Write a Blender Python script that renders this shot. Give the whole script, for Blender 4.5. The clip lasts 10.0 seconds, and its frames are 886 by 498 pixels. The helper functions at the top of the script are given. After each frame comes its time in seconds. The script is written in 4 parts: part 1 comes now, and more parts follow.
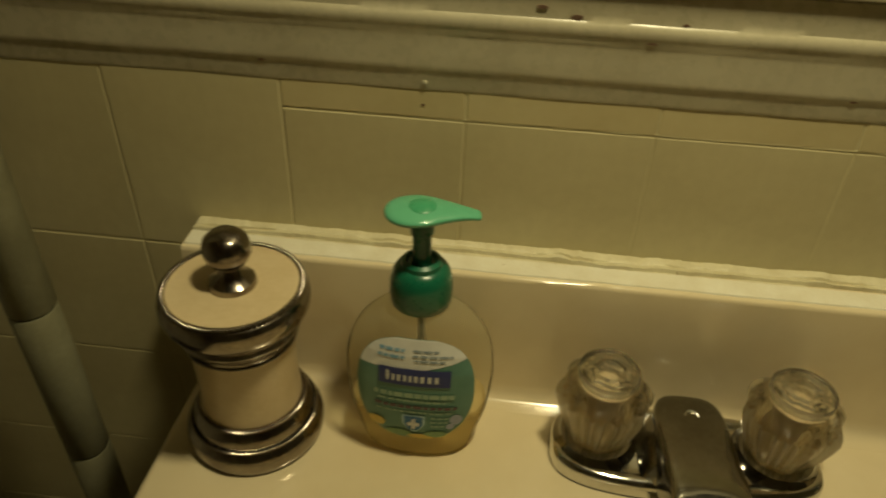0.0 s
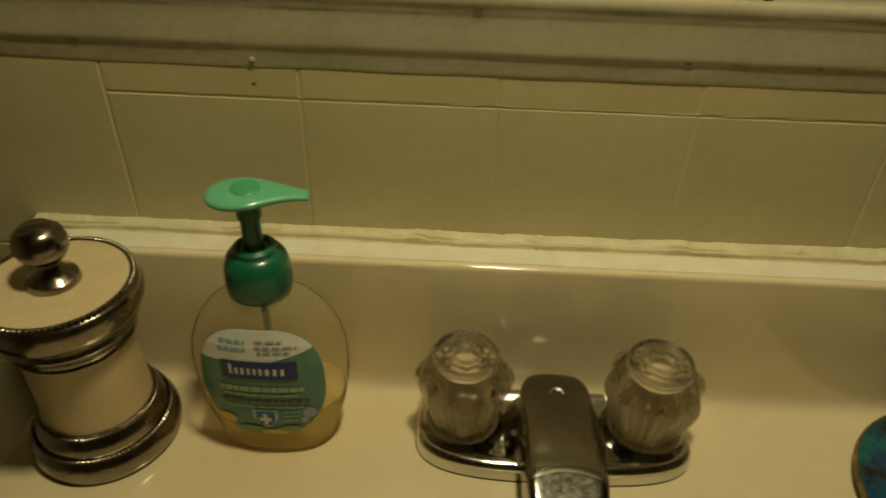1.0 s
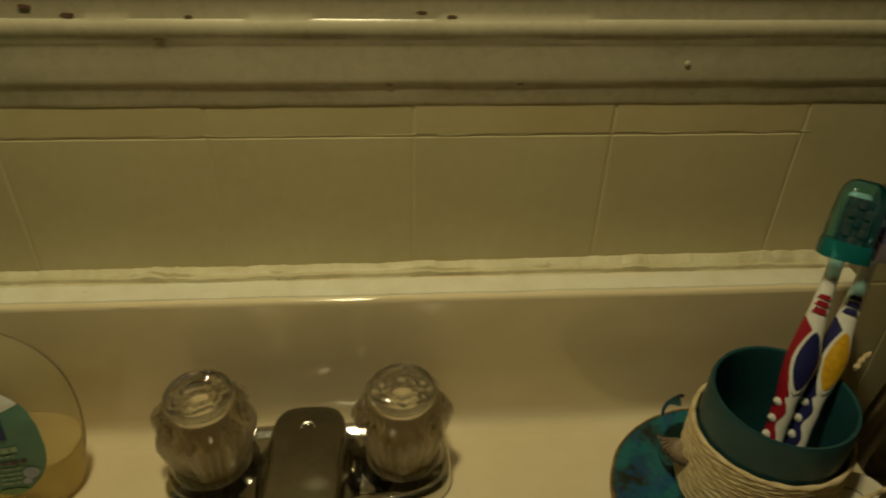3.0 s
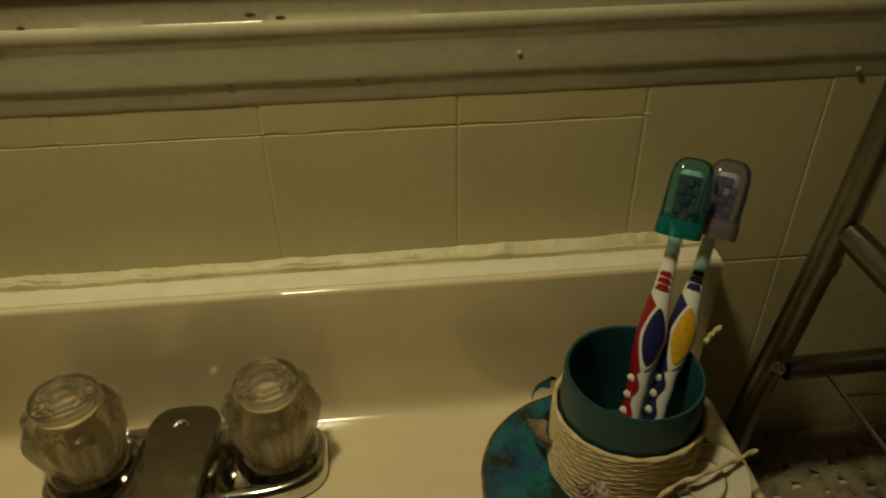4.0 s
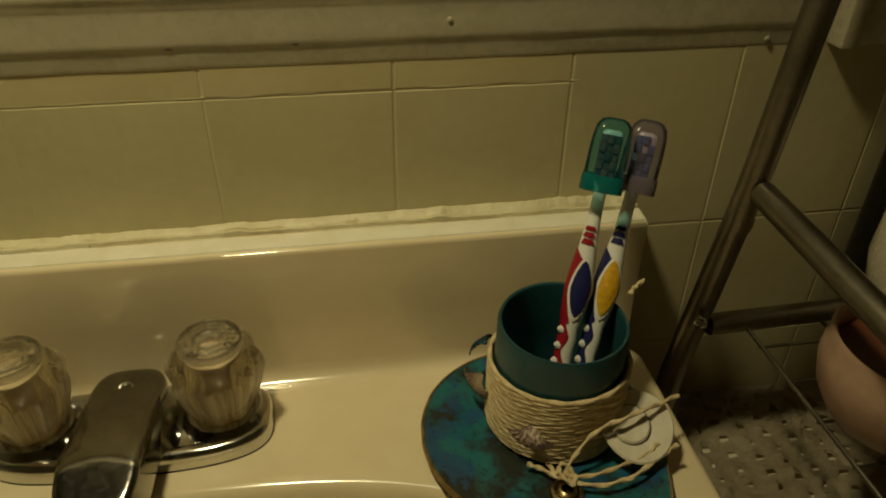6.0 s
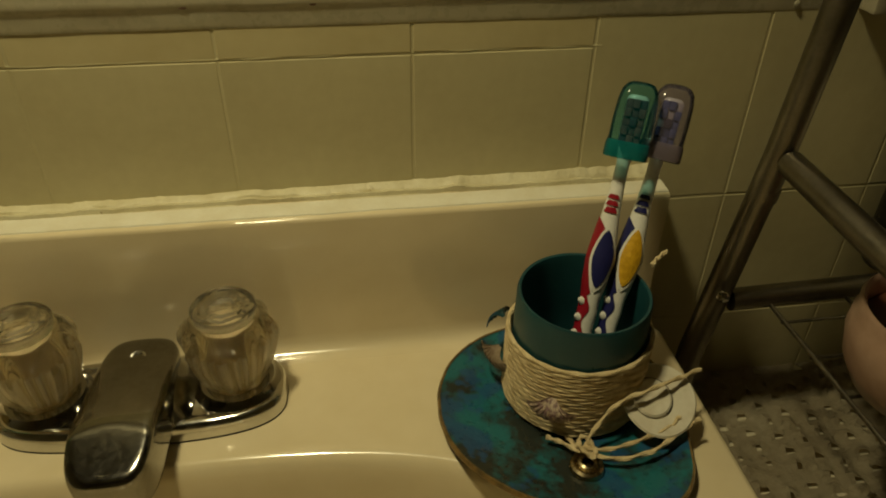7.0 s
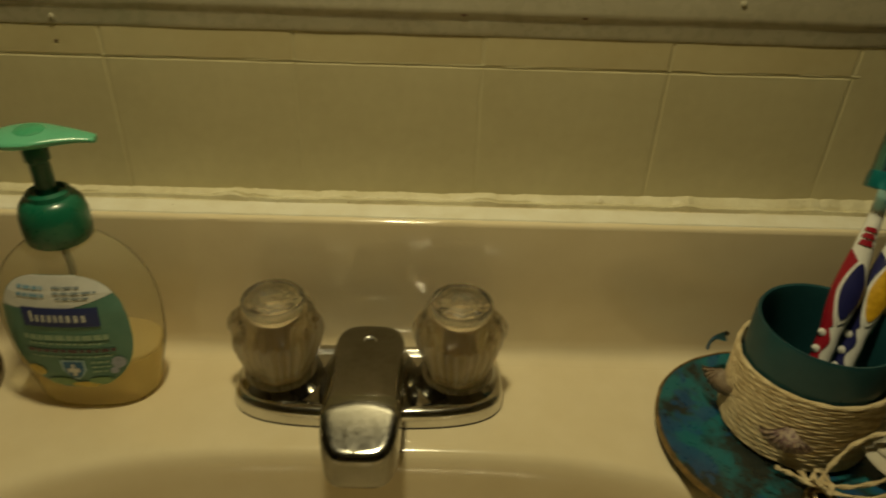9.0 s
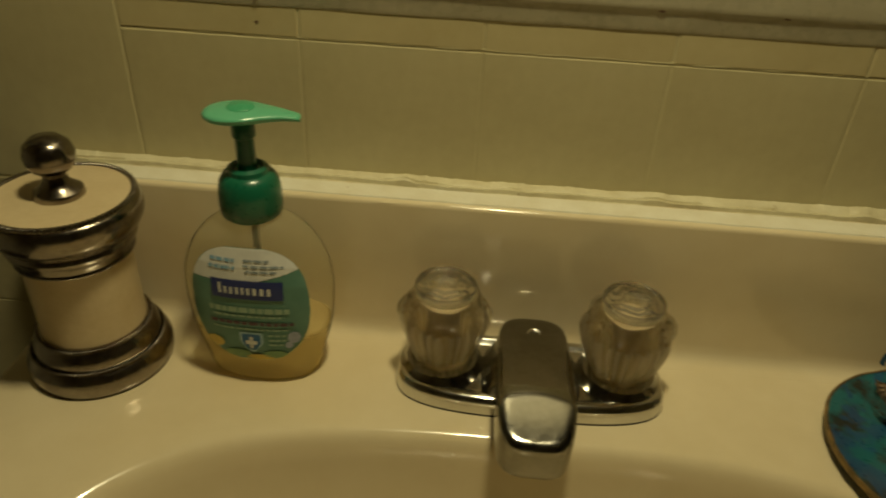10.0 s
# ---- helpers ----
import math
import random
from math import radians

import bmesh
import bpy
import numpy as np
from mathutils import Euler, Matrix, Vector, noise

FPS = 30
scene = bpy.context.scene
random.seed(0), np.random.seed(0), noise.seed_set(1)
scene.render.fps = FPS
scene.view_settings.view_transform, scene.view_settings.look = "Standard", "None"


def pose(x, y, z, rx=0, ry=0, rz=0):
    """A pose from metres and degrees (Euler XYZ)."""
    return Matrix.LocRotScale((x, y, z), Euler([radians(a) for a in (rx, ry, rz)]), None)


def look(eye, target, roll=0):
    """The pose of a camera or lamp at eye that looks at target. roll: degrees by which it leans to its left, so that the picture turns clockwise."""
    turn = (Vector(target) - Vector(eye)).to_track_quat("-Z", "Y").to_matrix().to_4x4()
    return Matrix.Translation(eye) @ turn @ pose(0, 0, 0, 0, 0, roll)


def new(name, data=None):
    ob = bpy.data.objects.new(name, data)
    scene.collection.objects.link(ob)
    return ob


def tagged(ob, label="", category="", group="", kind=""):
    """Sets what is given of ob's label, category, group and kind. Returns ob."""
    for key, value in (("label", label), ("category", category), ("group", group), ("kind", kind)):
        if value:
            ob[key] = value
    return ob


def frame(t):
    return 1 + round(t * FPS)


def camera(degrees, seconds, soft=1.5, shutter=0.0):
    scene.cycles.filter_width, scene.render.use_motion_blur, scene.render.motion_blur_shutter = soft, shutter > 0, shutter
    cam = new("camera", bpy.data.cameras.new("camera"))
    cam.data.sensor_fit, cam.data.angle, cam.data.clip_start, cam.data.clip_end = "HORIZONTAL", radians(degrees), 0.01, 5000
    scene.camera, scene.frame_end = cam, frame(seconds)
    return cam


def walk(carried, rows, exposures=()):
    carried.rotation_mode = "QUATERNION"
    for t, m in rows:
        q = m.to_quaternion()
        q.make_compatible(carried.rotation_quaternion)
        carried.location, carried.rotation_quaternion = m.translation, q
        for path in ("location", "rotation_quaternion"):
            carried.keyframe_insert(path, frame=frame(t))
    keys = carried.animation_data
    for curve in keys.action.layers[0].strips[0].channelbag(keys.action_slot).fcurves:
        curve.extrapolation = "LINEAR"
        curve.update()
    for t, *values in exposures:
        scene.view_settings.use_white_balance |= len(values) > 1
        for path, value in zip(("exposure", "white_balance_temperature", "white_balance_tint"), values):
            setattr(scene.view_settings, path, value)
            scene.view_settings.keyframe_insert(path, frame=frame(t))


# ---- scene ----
cam = camera(64.0, 10.0, 1.9, 0.5)
PATH = [
    (0, (-0.123, -0.365, 1.176), (-0.276, 1.244, 0.004), 2.2),
    (0.2, (-0.102, -0.364, 1.164), (-0.265, 1.278, 0.033), 1.4),
    (0.5, (-0.093, -0.357, 1.165), (-0.170, 1.267, -0.002), 2.2),
    (1, (-0.060, -0.351, 1.162), (-0.101, 1.264, -0.021), 1.8),
    (1.5, (-0.039, -0.347, 1.162), (-0.020, 1.263, -0.030), 2.4),
    (2, (-0.005, -0.348, 1.162), (0.055, 1.278, -0.010), 1.9),
    (2.5, (0.021, -0.342, 1.164), (0.117, 1.297, 0.014), 1.9),
    (3, (0.052, -0.340, 1.163), (0.193, 1.304, 0.024), 1.6),
    (4.3, (0.135, -0.366, 1.161), (0.295, 1.292, 0.044), -1.4),
    (4.5, (0.134, -0.369, 1.162), (0.325, 1.282, 0.035), -0.9),
    (5, (0.138, -0.380, 1.159), (0.357, 1.271, 0.038), -0.4),
    (5.5, (0.140, -0.389, 1.157), (0.408, 1.265, 0.050), 0.5),
    (7, (0.130, -0.386, 1.136), (0.379, 1.244, -0.006), 0.8),
    (7.5, (0.130, -0.392, 1.135), (0.343, 1.248, 0.002), 0.0),
    (8, (0.109, -0.392, 1.132), (0.269, 1.255, 0.000), 0.4),
    (8.5, (0.076, -0.387, 1.139), (0.185, 1.266, 0.011), 1.1),
    (9, (0.035, -0.392, 1.131), (0.080, 1.288, 0.042), 2.2),
    (9.5, (-0.003, -0.397, 1.128), (-0.019, 1.280, 0.035), 2.9),
    (10, (-0.037, -0.399, 1.124), (-0.130, 1.279, 0.034), 3.0),
]
walk(cam, [(t, look(eye, target, roll)) for t, eye, target, roll in PATH],
     exposures=[(0, 0.0), (1.0, -0.15), (2.5, -0.35), (3.5, -0.4), (5.0, -0.25), (6.5, -0.15), (8.0, -0.12), (10.0, -0.15)])

# World, lamp, exposure
world = bpy.data.worlds.new("world")
scene.world = world
world.use_nodes = True
world.node_tree.nodes["Background"].inputs[0].default_value = (1.0, 0.8, 0.5, 1)
world.node_tree.nodes["Background"].inputs[1].default_value = 0.02


def lamp(name, at, target, size, watts, colour, cone):
    data = bpy.data.lights.new(name, "SPOT")
    data.shadow_soft_size, data.energy, data.color = size, watts, colour
    data.spot_size, data.spot_blend = radians(cone), 1.0
    ob = new(name, data)
    ob.matrix_world = look(at, target)
    return ob


# unseen bulb over the sink, close to the wall; assumed shade sets its falloff
lamp("vanity_bulb_light", (-0.004, -0.160, 1.55), (-0.004, -0.17, 0.82), 0.034, 12.0, (1.0, 0.875, 0.485), 136)

# Materials


def nodes_of(name):
    m = bpy.data.materials.new(name)
    m.use_nodes = True
    return m, m.node_tree.nodes, m.node_tree.links, m.node_tree.nodes["Principled BSDF"]


def material(name, colour, dark=None, rough=0.5, metal=0.0, scale=40.0, fine=400.0, bump=0.0, bump_scale=None, coat=0.0,
             spec=0.5, patch=0.5, jitter=0.0, rough_var=0.1, speck=None):
    """A procedural surface: two scales of colour change, uneven gloss and a fine relief. Scales are per metre."""
    m, n, l, b = nodes_of(name)
    dark = dark or tuple(c * 0.8 for c in colour)
    tc = n.new("ShaderNodeTexCoord")
    big, small = n.new("ShaderNodeTexNoise"), n.new("ShaderNodeTexNoise")
    big.inputs["Scale"].default_value, big.inputs["Detail"].default_value = scale, 5
    small.inputs["Scale"].default_value, small.inputs["Detail"].default_value = fine, 3
    for t in (big, small):
        l.new(tc.outputs["Object"], t.inputs["Vector"])
    add = n.new("ShaderNodeMath")
    add.operation = "MULTIPLY_ADD"
    l.new(small.outputs["Fac"], add.inputs[0])
    add.inputs[1].default_value = 0.35
    l.new(big.outputs["Fac"], add.inputs[2])
    ramp = n.new("ShaderNodeValToRGB")
    ramp.color_ramp.elements[0].position, ramp.color_ramp.elements[1].position = 0.68 - patch * 0.4, 0.68 + patch * 0.4
    ramp.color_ramp.elements[0].color, ramp.color_ramp.elements[1].color = (*dark, 1), (*colour, 1)
    l.new(add.outputs[0], ramp.inputs[0])
    out = ramp.outputs[0]
    if jitter:
        info, hsv, mul = n.new("ShaderNodeObjectInfo"), n.new("ShaderNodeHueSaturation"), n.new("ShaderNodeMapRange")
        mul.inputs["To Min"].default_value, mul.inputs["To Max"].default_value = 1 - jitter, 1 + jitter
        l.new(info.outputs["Random"], mul.inputs["Value"])
        l.new(mul.outputs[0], hsv.inputs["Value"])
        l.new(out, hsv.inputs["Color"])
        out = hsv.outputs[0]
    if speck:
        dots, cut, mix = n.new("ShaderNodeTexNoise"), n.new("ShaderNodeMapRange"), n.new("ShaderNodeMix")
        mix.data_type = "RGBA"
        dots.inputs["Scale"].default_value, dots.inputs["Detail"].default_value, dots.inputs["Roughness"].default_value = speck[1], 3, 0.7
        l.new(tc.outputs["Object"], dots.inputs["Vector"])
        l.new(dots.outputs["Fac"], cut.inputs["Value"])
        cut.inputs["From Min"].default_value, cut.inputs["From Max"].default_value = speck[2], speck[2] + 0.05
        cut.inputs["To Max"].default_value = 0.75
        l.new(cut.outputs[0], mix.inputs["Factor"])
        l.new(out, mix.inputs["A"])
        mix.inputs["B"].default_value = (*speck[0], 1)
        out = mix.outputs["Result"]
    l.new(out, b.inputs["Base Color"])
    rr = n.new("ShaderNodeMapRange")
    rr.inputs["To Min"].default_value, rr.inputs["To Max"].default_value = max(0.02, rough - rough_var), min(1, rough + rough_var)
    l.new(small.outputs["Fac"], rr.inputs["Value"])
    l.new(rr.outputs[0], b.inputs["Roughness"])
    b.inputs["Metallic"].default_value = metal
    b.inputs["Specular IOR Level"].default_value = spec
    b.inputs["Coat Weight"].default_value = coat
    b.inputs["Coat Roughness"].default_value = 0.08
    if bump:
        bp, tex = n.new("ShaderNodeBump"), n.new("ShaderNodeTexNoise")
        tex.inputs["Scale"].default_value, tex.inputs["Detail"].default_value = bump_scale or fine, 4
        l.new(tc.outputs["Object"], tex.inputs["Vector"])
        bp.inputs["Strength"].default_value, bp.inputs["Distance"].default_value = bump, 0.002
        l.new(tex.outputs["Fac"], bp.inputs["Height"])
        l.new(bp.outputs[0], b.inputs["Normal"])
    return m


def thin(name, tint, gloss=0.05, body=None, amount=0.0, ior=1.45):
    """Thin see-through plastic: light goes straight through its tint; Fresnel gives its gloss; body adds a cloudy share."""
    m, n, l, b = nodes_of(name)
    n.remove(b)
    tr, gl, fr, mix = n.new("ShaderNodeBsdfTransparent"), n.new("ShaderNodeBsdfGlossy"), n.new("ShaderNodeFresnel"), n.new("ShaderNodeMixShader")
    tr.inputs[0].default_value, gl.inputs["Roughness"].default_value, fr.inputs["IOR"].default_value = (*tint, 1), gloss, ior
    last = tr.outputs[0]
    if body:
        df, tl, two, mx = n.new("ShaderNodeBsdfDiffuse"), n.new("ShaderNodeBsdfTranslucent"), n.new("ShaderNodeMixShader"), n.new("ShaderNodeMixShader")
        tex, rr = n.new("ShaderNodeTexNoise"), n.new("ShaderNodeMapRange")
        tex.inputs["Scale"].default_value = 45
        rr.inputs["To Min"].default_value, rr.inputs["To Max"].default_value = amount * 0.7, amount * 1.3
        l.new(tex.outputs["Fac"], rr.inputs["Value"])
        df.inputs[0].default_value = tl.inputs[0].default_value = (*body, 1)
        l.new(df.outputs[0], two.inputs[1])
        l.new(tl.outputs[0], two.inputs[2])
        l.new(rr.outputs[0], mx.inputs[0])
        l.new(last, mx.inputs[1])
        l.new(two.outputs[0], mx.inputs[2])
        last = mx.outputs[0]
    l.new(fr.outputs[0], mix.inputs[0])
    l.new(last, mix.inputs[1])
    l.new(gl.outputs[0], mix.inputs[2])
    l.new(mix.outputs[0], n["Material Output"].inputs[0])
    return m


def part_clear(name, colour, share, rough=0.03, ior=1.45):
    """Thick clear acrylic: refraction, with a share of light that goes straight on."""
    m = clear(name, colour, rough, ior)
    n, l = m.node_tree.nodes, m.node_tree.links
    tr, mix = n.new("ShaderNodeBsdfTransparent"), n.new("ShaderNodeMixShader")
    tr.inputs[0].default_value = (*colour, 1)
    mix.inputs[0].default_value = share
    l.new(n["Principled BSDF"].outputs[0], mix.inputs[1])
    l.new(tr.outputs[0], mix.inputs[2])
    l.new(mix.outputs[0], n["Material Output"].inputs[0])
    return m


def clear(name, colour, rough=0.02, ior=1.49, transmission=1.0):
    m, n, l, b = nodes_of(name)
    b.inputs["Base Color"].default_value = (*colour, 1)
    b.inputs["Roughness"].default_value, b.inputs["IOR"].default_value = rough, ior
    b.inputs["Transmission Weight"].default_value = transmission
    tc, tex, bp = n.new("ShaderNodeTexCoord"), n.new("ShaderNodeTexNoise"), n.new("ShaderNodeBump")
    tex.inputs["Scale"].default_value = 150
    l.new(tc.outputs["Object"], tex.inputs["Vector"])
    l.new(tex.outputs["Fac"], bp.inputs["Height"])
    bp.inputs["Strength"].default_value, bp.inputs["Distance"].default_value = 0.12, 0.001
    l.new(bp.outputs[0], b.inputs["Normal"])
    return m


TILE = material("painted_tile", (0.60, 0.54, 0.325), (0.50, 0.44, 0.255), rough=0.40, scale=9, fine=120, bump=0.16, bump_scale=60, jitter=0.02, speck=((0.22, 0.17, 0.10), 110, 0.745))
WALL = material("painted_plaster", (0.70, 0.66, 0.52), (0.62, 0.58, 0.44), rough=0.6, scale=12, fine=200, bump=0.2)
TRIM = material("old_gloss_paint", (0.50, 0.46, 0.33), (0.40, 0.36, 0.25), rough=0.28, scale=22, fine=160, bump=0.22, bump_scale=38, patch=0.8, speck=((0.16, 0.11, 0.06), 95, 0.765))
CAULK = material("white_caulk", (0.76, 0.73, 0.60), (0.68, 0.63, 0.48), rough=0.5, scale=60, fine=500, bump=0.5, bump_scale=90, speck=((0.30, 0.22, 0.12), 130, 0.72))
BEAD = material("painted_caulk", (0.67, 0.62, 0.43), (0.55, 0.49, 0.31), rough=0.5, scale=60, fine=500, bump=0.6, bump_scale=120, speck=((0.30, 0.22, 0.12), 130, 0.70))
SINK = material("almond_cultured_marble", (0.75, 0.645, 0.44), (0.68, 0.57, 0.365), rough=0.16, scale=7, fine=60, coat=0.6, bump=0.03, bump_scale=25, rough_var=0.05)
CHROME = material("chrome", (0.72, 0.71, 0.68), (0.58, 0.57, 0.54), rough=0.10, metal=1.0, scale=30, fine=300, rough_var=0.06)
# chrome with dark reflections put into its base colour, for spout and collars
SPOUT = material("dark_reflecting_chrome", (0.36, 0.345, 0.31), (0.26, 0.25, 0.22), rough=0.13, metal=1.0, scale=40, fine=300, rough_var=0.06)
STEEL = material("dull_steel_pipe", (0.30, 0.27, 0.22), (0.20, 0.18, 0.14), rough=0.38, metal=1.0, scale=30, fine=400)
PEWTER = material("tarnished_silver", (0.40, 0.36, 0.30), (0.16, 0.13, 0.11), rough=0.2, metal=1.0, scale=55, fine=350, bump=0.06, patch=0.7)
CREAM = material("cream_bone", (0.64, 0.52, 0.33), (0.55, 0.43, 0.25), rough=0.35, scale=35, fine=300, coat=0.2, bump=0.05)

# Shape helpers


def part(name, bm, mat, parent=None, label="", smooth=True):
    """Links a bmesh as one mesh object, under a thing where one is given."""
    bmesh.ops.recalc_face_normals(bm, faces=bm.faces)
    me = bpy.data.meshes.new(name)
    bm.to_mesh(me)
    bm.free()
    me.materials.append(mat)
    if smooth:
        me.shade_smooth()
        me.set_sharp_from_angle(angle=radians(38))
    ob = new(name, me)
    if parent:
        ob.parent = parent
    if label:
        tagged(ob, label)
    return ob


def thing(name, label, category, at=(0, 0, 0), rz=0, group="", kind=""):
    ob = new(name)
    ob.empty_display_size = 0.02
    ob.matrix_world = pose(*at, 0, 0, rz)
    return tagged(ob, label, category, group, kind)


def loft(rings, closed=True, cap=True, wrap=False):
    """A skin over rings of equally many points."""
    bm = bmesh.new()
    vs = [[bm.verts.new(p) for p in r] for r in rings]
    k = len(vs[0])
    pairs = list(zip(vs, vs[1:])) + ([(vs[-1], vs[0])] if wrap else [])
    for a, b in pairs:
        for i in range(k if closed else k - 1):
            j = (i + 1) % k
            bm.faces.new((a[i], a[j], b[j], b[i]))
    if cap and not wrap:
        bm.faces.new(vs[0][::-1])
        bm.faces.new(vs[-1])
    return bm


def lathe(profile, n=64, cap=True, wave=None):
    """Turns (radius, height) rows about z; wave(angle, radius, height) gives another radius."""
    rings = []
    for r, z in profile:
        ring = []
        for i in range(n):
            a = 2 * math.pi * i / n
            q = wave(a, r, z) if wave else r
            ring.append((q * math.cos(a), q * math.sin(a), z))
        rings.append(ring)
    return loft(rings, cap=cap)


def smooth_rows(rows, steps=6):
    """Catmull-Rom through rows of numbers."""
    p = [Vector(r) for r in rows]
    p = [2 * p[0] - p[1]] + p + [2 * p[-1] - p[-2]]
    out = []
    for i in range(1, len(p) - 2):
        for s in range(steps):
            t = s / steps
            a, b, c, d = p[i - 1:i + 3]
            out.append(0.5 * (2 * b + (c - a) * t + (2 * a - 5 * b + 4 * c - d) * t * t + (3 * b - a - 3 * c + d) * t ** 3))
    return out + [p[-2]]


def tube(path, radius, n=12, bumpy=None, cap=True, wrap=False):
    """A round bar along a path; bumpy(angle, i) scales its radius."""
    pts = [Vector(p) for p in path]
    rings, side = [], None
    for i, p in enumerate(pts):
        a = pts[i - 1] if (i or wrap) else p
        b = pts[(i + 1) % len(pts)] if (i + 1 < len(pts) or wrap) else p
        d = (b - a).normalized()
        if side is None:
            side = d.orthogonal().normalized()
        side = (side - d * side.dot(d)).normalized()
        up = d.cross(side)
        r = radius[i] if isinstance(radius, (list, tuple)) else radius
        ring = []
        for k in range(n):
            t = 2 * math.pi * k / n
            q = r * (bumpy(t, i) if bumpy else 1)
            ring.append(p + q * (math.cos(t) * side + math.sin(t) * up))
        rings.append(ring)
    return loft(rings, cap=cap, wrap=wrap)


def box(x0, x1, y0, y1, z0, z1, bevel=0.0):
    bm = bmesh.new()
    bmesh.ops.create_cube(bm, size=1)
    for v in bm.verts:
        v.co = Vector(((x0, x1)[v.co.x > 0], (y0, y1)[v.co.y > 0], (z0, z1)[v.co.z > 0]))
    if bevel:
        bmesh.ops.bevel(bm, geom=bm.edges[:], offset=bevel, segments=2, affect="EDGES", profile=0.5)
    return bm


def moved(bm, m):
    bm.transform(m)
    return bm


def extrude_x(profile, x0, x1, steps=2, wobble=0.0, seed=0.0):
    """A closed (y, z) profile drawn out along x, with hand-made unevenness."""
    rings = []
    for i in range(steps + 1):
        x = x0 + (x1 - x0) * i / steps
        rings.append([(x, y + wobble * noise.noise((x * 25, j * 0.7, seed)), z + wobble * noise.noise((x * 25, j * 0.7, seed + 9)))
                      for j, (y, z) in enumerate(profile)])
    return loft(rings)


def superellipse(a, b, e, n, z, cx=0.0, cy=0.0):
    out = []
    for i in range(n):
        t = 2 * math.pi * i / n
        c, s = math.cos(t), math.sin(t)
        out.append((cx + a * math.copysign(abs(c) ** (2 / e), c), cy + b * math.copysign(abs(s) ** (2 / e), s), z))
    return out


DECK = 0.815
PITCH, TILE_X, TILE_Z = 0.106, 0.064, 1.0

# The room
wall = part("wall_north", box(-0.75, 1.05, 0.0004, 0.12, 0, 2.4), TILE, smooth=False)
tagged(wall, "painted tile wall behind the sink", "wall", kind="structure")
for nm, dims in (("wall_west", (-0.87, -0.75, -1.7, 0.12, 0, 2.4)), ("wall_east", (1.05, 1.17, -1.7, 0.12, 0, 2.4)), ("wall_south", (-0.87, 1.17, -1.82, -1.7, 0, 2.4))):
    tagged(part(nm, box(*dims), WALL, smooth=False), "plain painted bathroom wall", "wall", kind="structure")
FLOOR = material("floor_vinyl", (0.20, 0.15, 0.10), (0.12, 0.09, 0.06), rough=0.5, scale=6, fine=80)
tagged(part("floor", box(-0.87, 1.17, -1.82, 0.12, -0.1, 0), FLOOR, smooth=False), "dark brown bathroom floor", "floor", kind="structure")
tagged(part("ceiling", box(-0.87, 1.17, -1.82, 0.12, 2.4, 2.5), WALL, smooth=False), "plain painted ceiling", "ceiling", kind="structure")

# Moulding above the tiles
RAIL = [(0.004, 1.0160), (-0.0008, 1.0175), (-0.0024, 1.0200), (-0.0024, 1.0265), (-0.0036, 1.0280), (-0.0056, 1.0300), (-0.0060, 1.0325), (-0.0057, 1.040),
        (-0.0055, 1.047), (-0.0062, 1.0495), (-0.0076, 1.0512), (-0.0078, 1.0525), (-0.0092, 1.0540), (-0.0106, 1.0560), (-0.0102, 1.0585), (-0.0080, 1.0605), (-0.0054, 1.0616),
        (-0.0048, 1.0650), (-0.0058, 1.0690), (-0.0062, 1.0750), (-0.0050, 1.0785), (0.004, 1.080)]
rail = part("trim", extrude_x([(y if y > 0 else y * 0.4, z) for y, z in RAIL], -0.75, 0.432, 240, 0.00022, 3), TRIM)
tagged(rail, "chipped gloss-painted wooden moulding above the tiles", "trim", kind="structure")
PAINT_CHIP = material("bare_brown_chip", (0.17, 0.10, 0.06), (0.09, 0.05, 0.03), rough=0.8, scale=300)
chip_rnd = random.Random(8)
for x, z, y, rx, rz in ((-0.112, 1.0672, -0.0064, 0.0038, 0.0012), (-0.094, 1.0630, -0.0051, 0.0036, 0.0016), (-0.040, 1.0625, -0.0053, 0.0020, 0.0010), (0.068, 1.0645, -0.0048, 0.0030, 0.0012), (0.082, 1.0628, -0.0053, 0.0026, 0.0009), (-0.055, 1.0525, -0.0078, 0.0030, 0.0008),
                        (0.052, 1.0290, -0.0046, 0.0022, 0.0008), (0.118, 1.0292, -0.0046, 0.0022, 0.0008), (-0.172, 1.0080, 0.0, 0.0012, 0.0010), (-0.262, 1.0282, -0.0040, 0.0026, 0.0008)):
    y *= 0.4
    ring = [(rx * math.cos(2 * math.pi * i / 14) * chip_rnd.uniform(0.7, 1.1), rz * math.sin(2 * math.pi * i / 14) * chip_rnd.uniform(0.7, 1.1)) for i in range(14)]
    part("paint_chip", loft([[(x + u, y + 0.0012, z + v) for u, v in ring], [(x + u * 0.95, y - 0.0003, z + v * 0.95) for u, v in ring]]), PAINT_CHIP, rail, "brown chip in the paint", smooth=False)

# Sink top with bowl


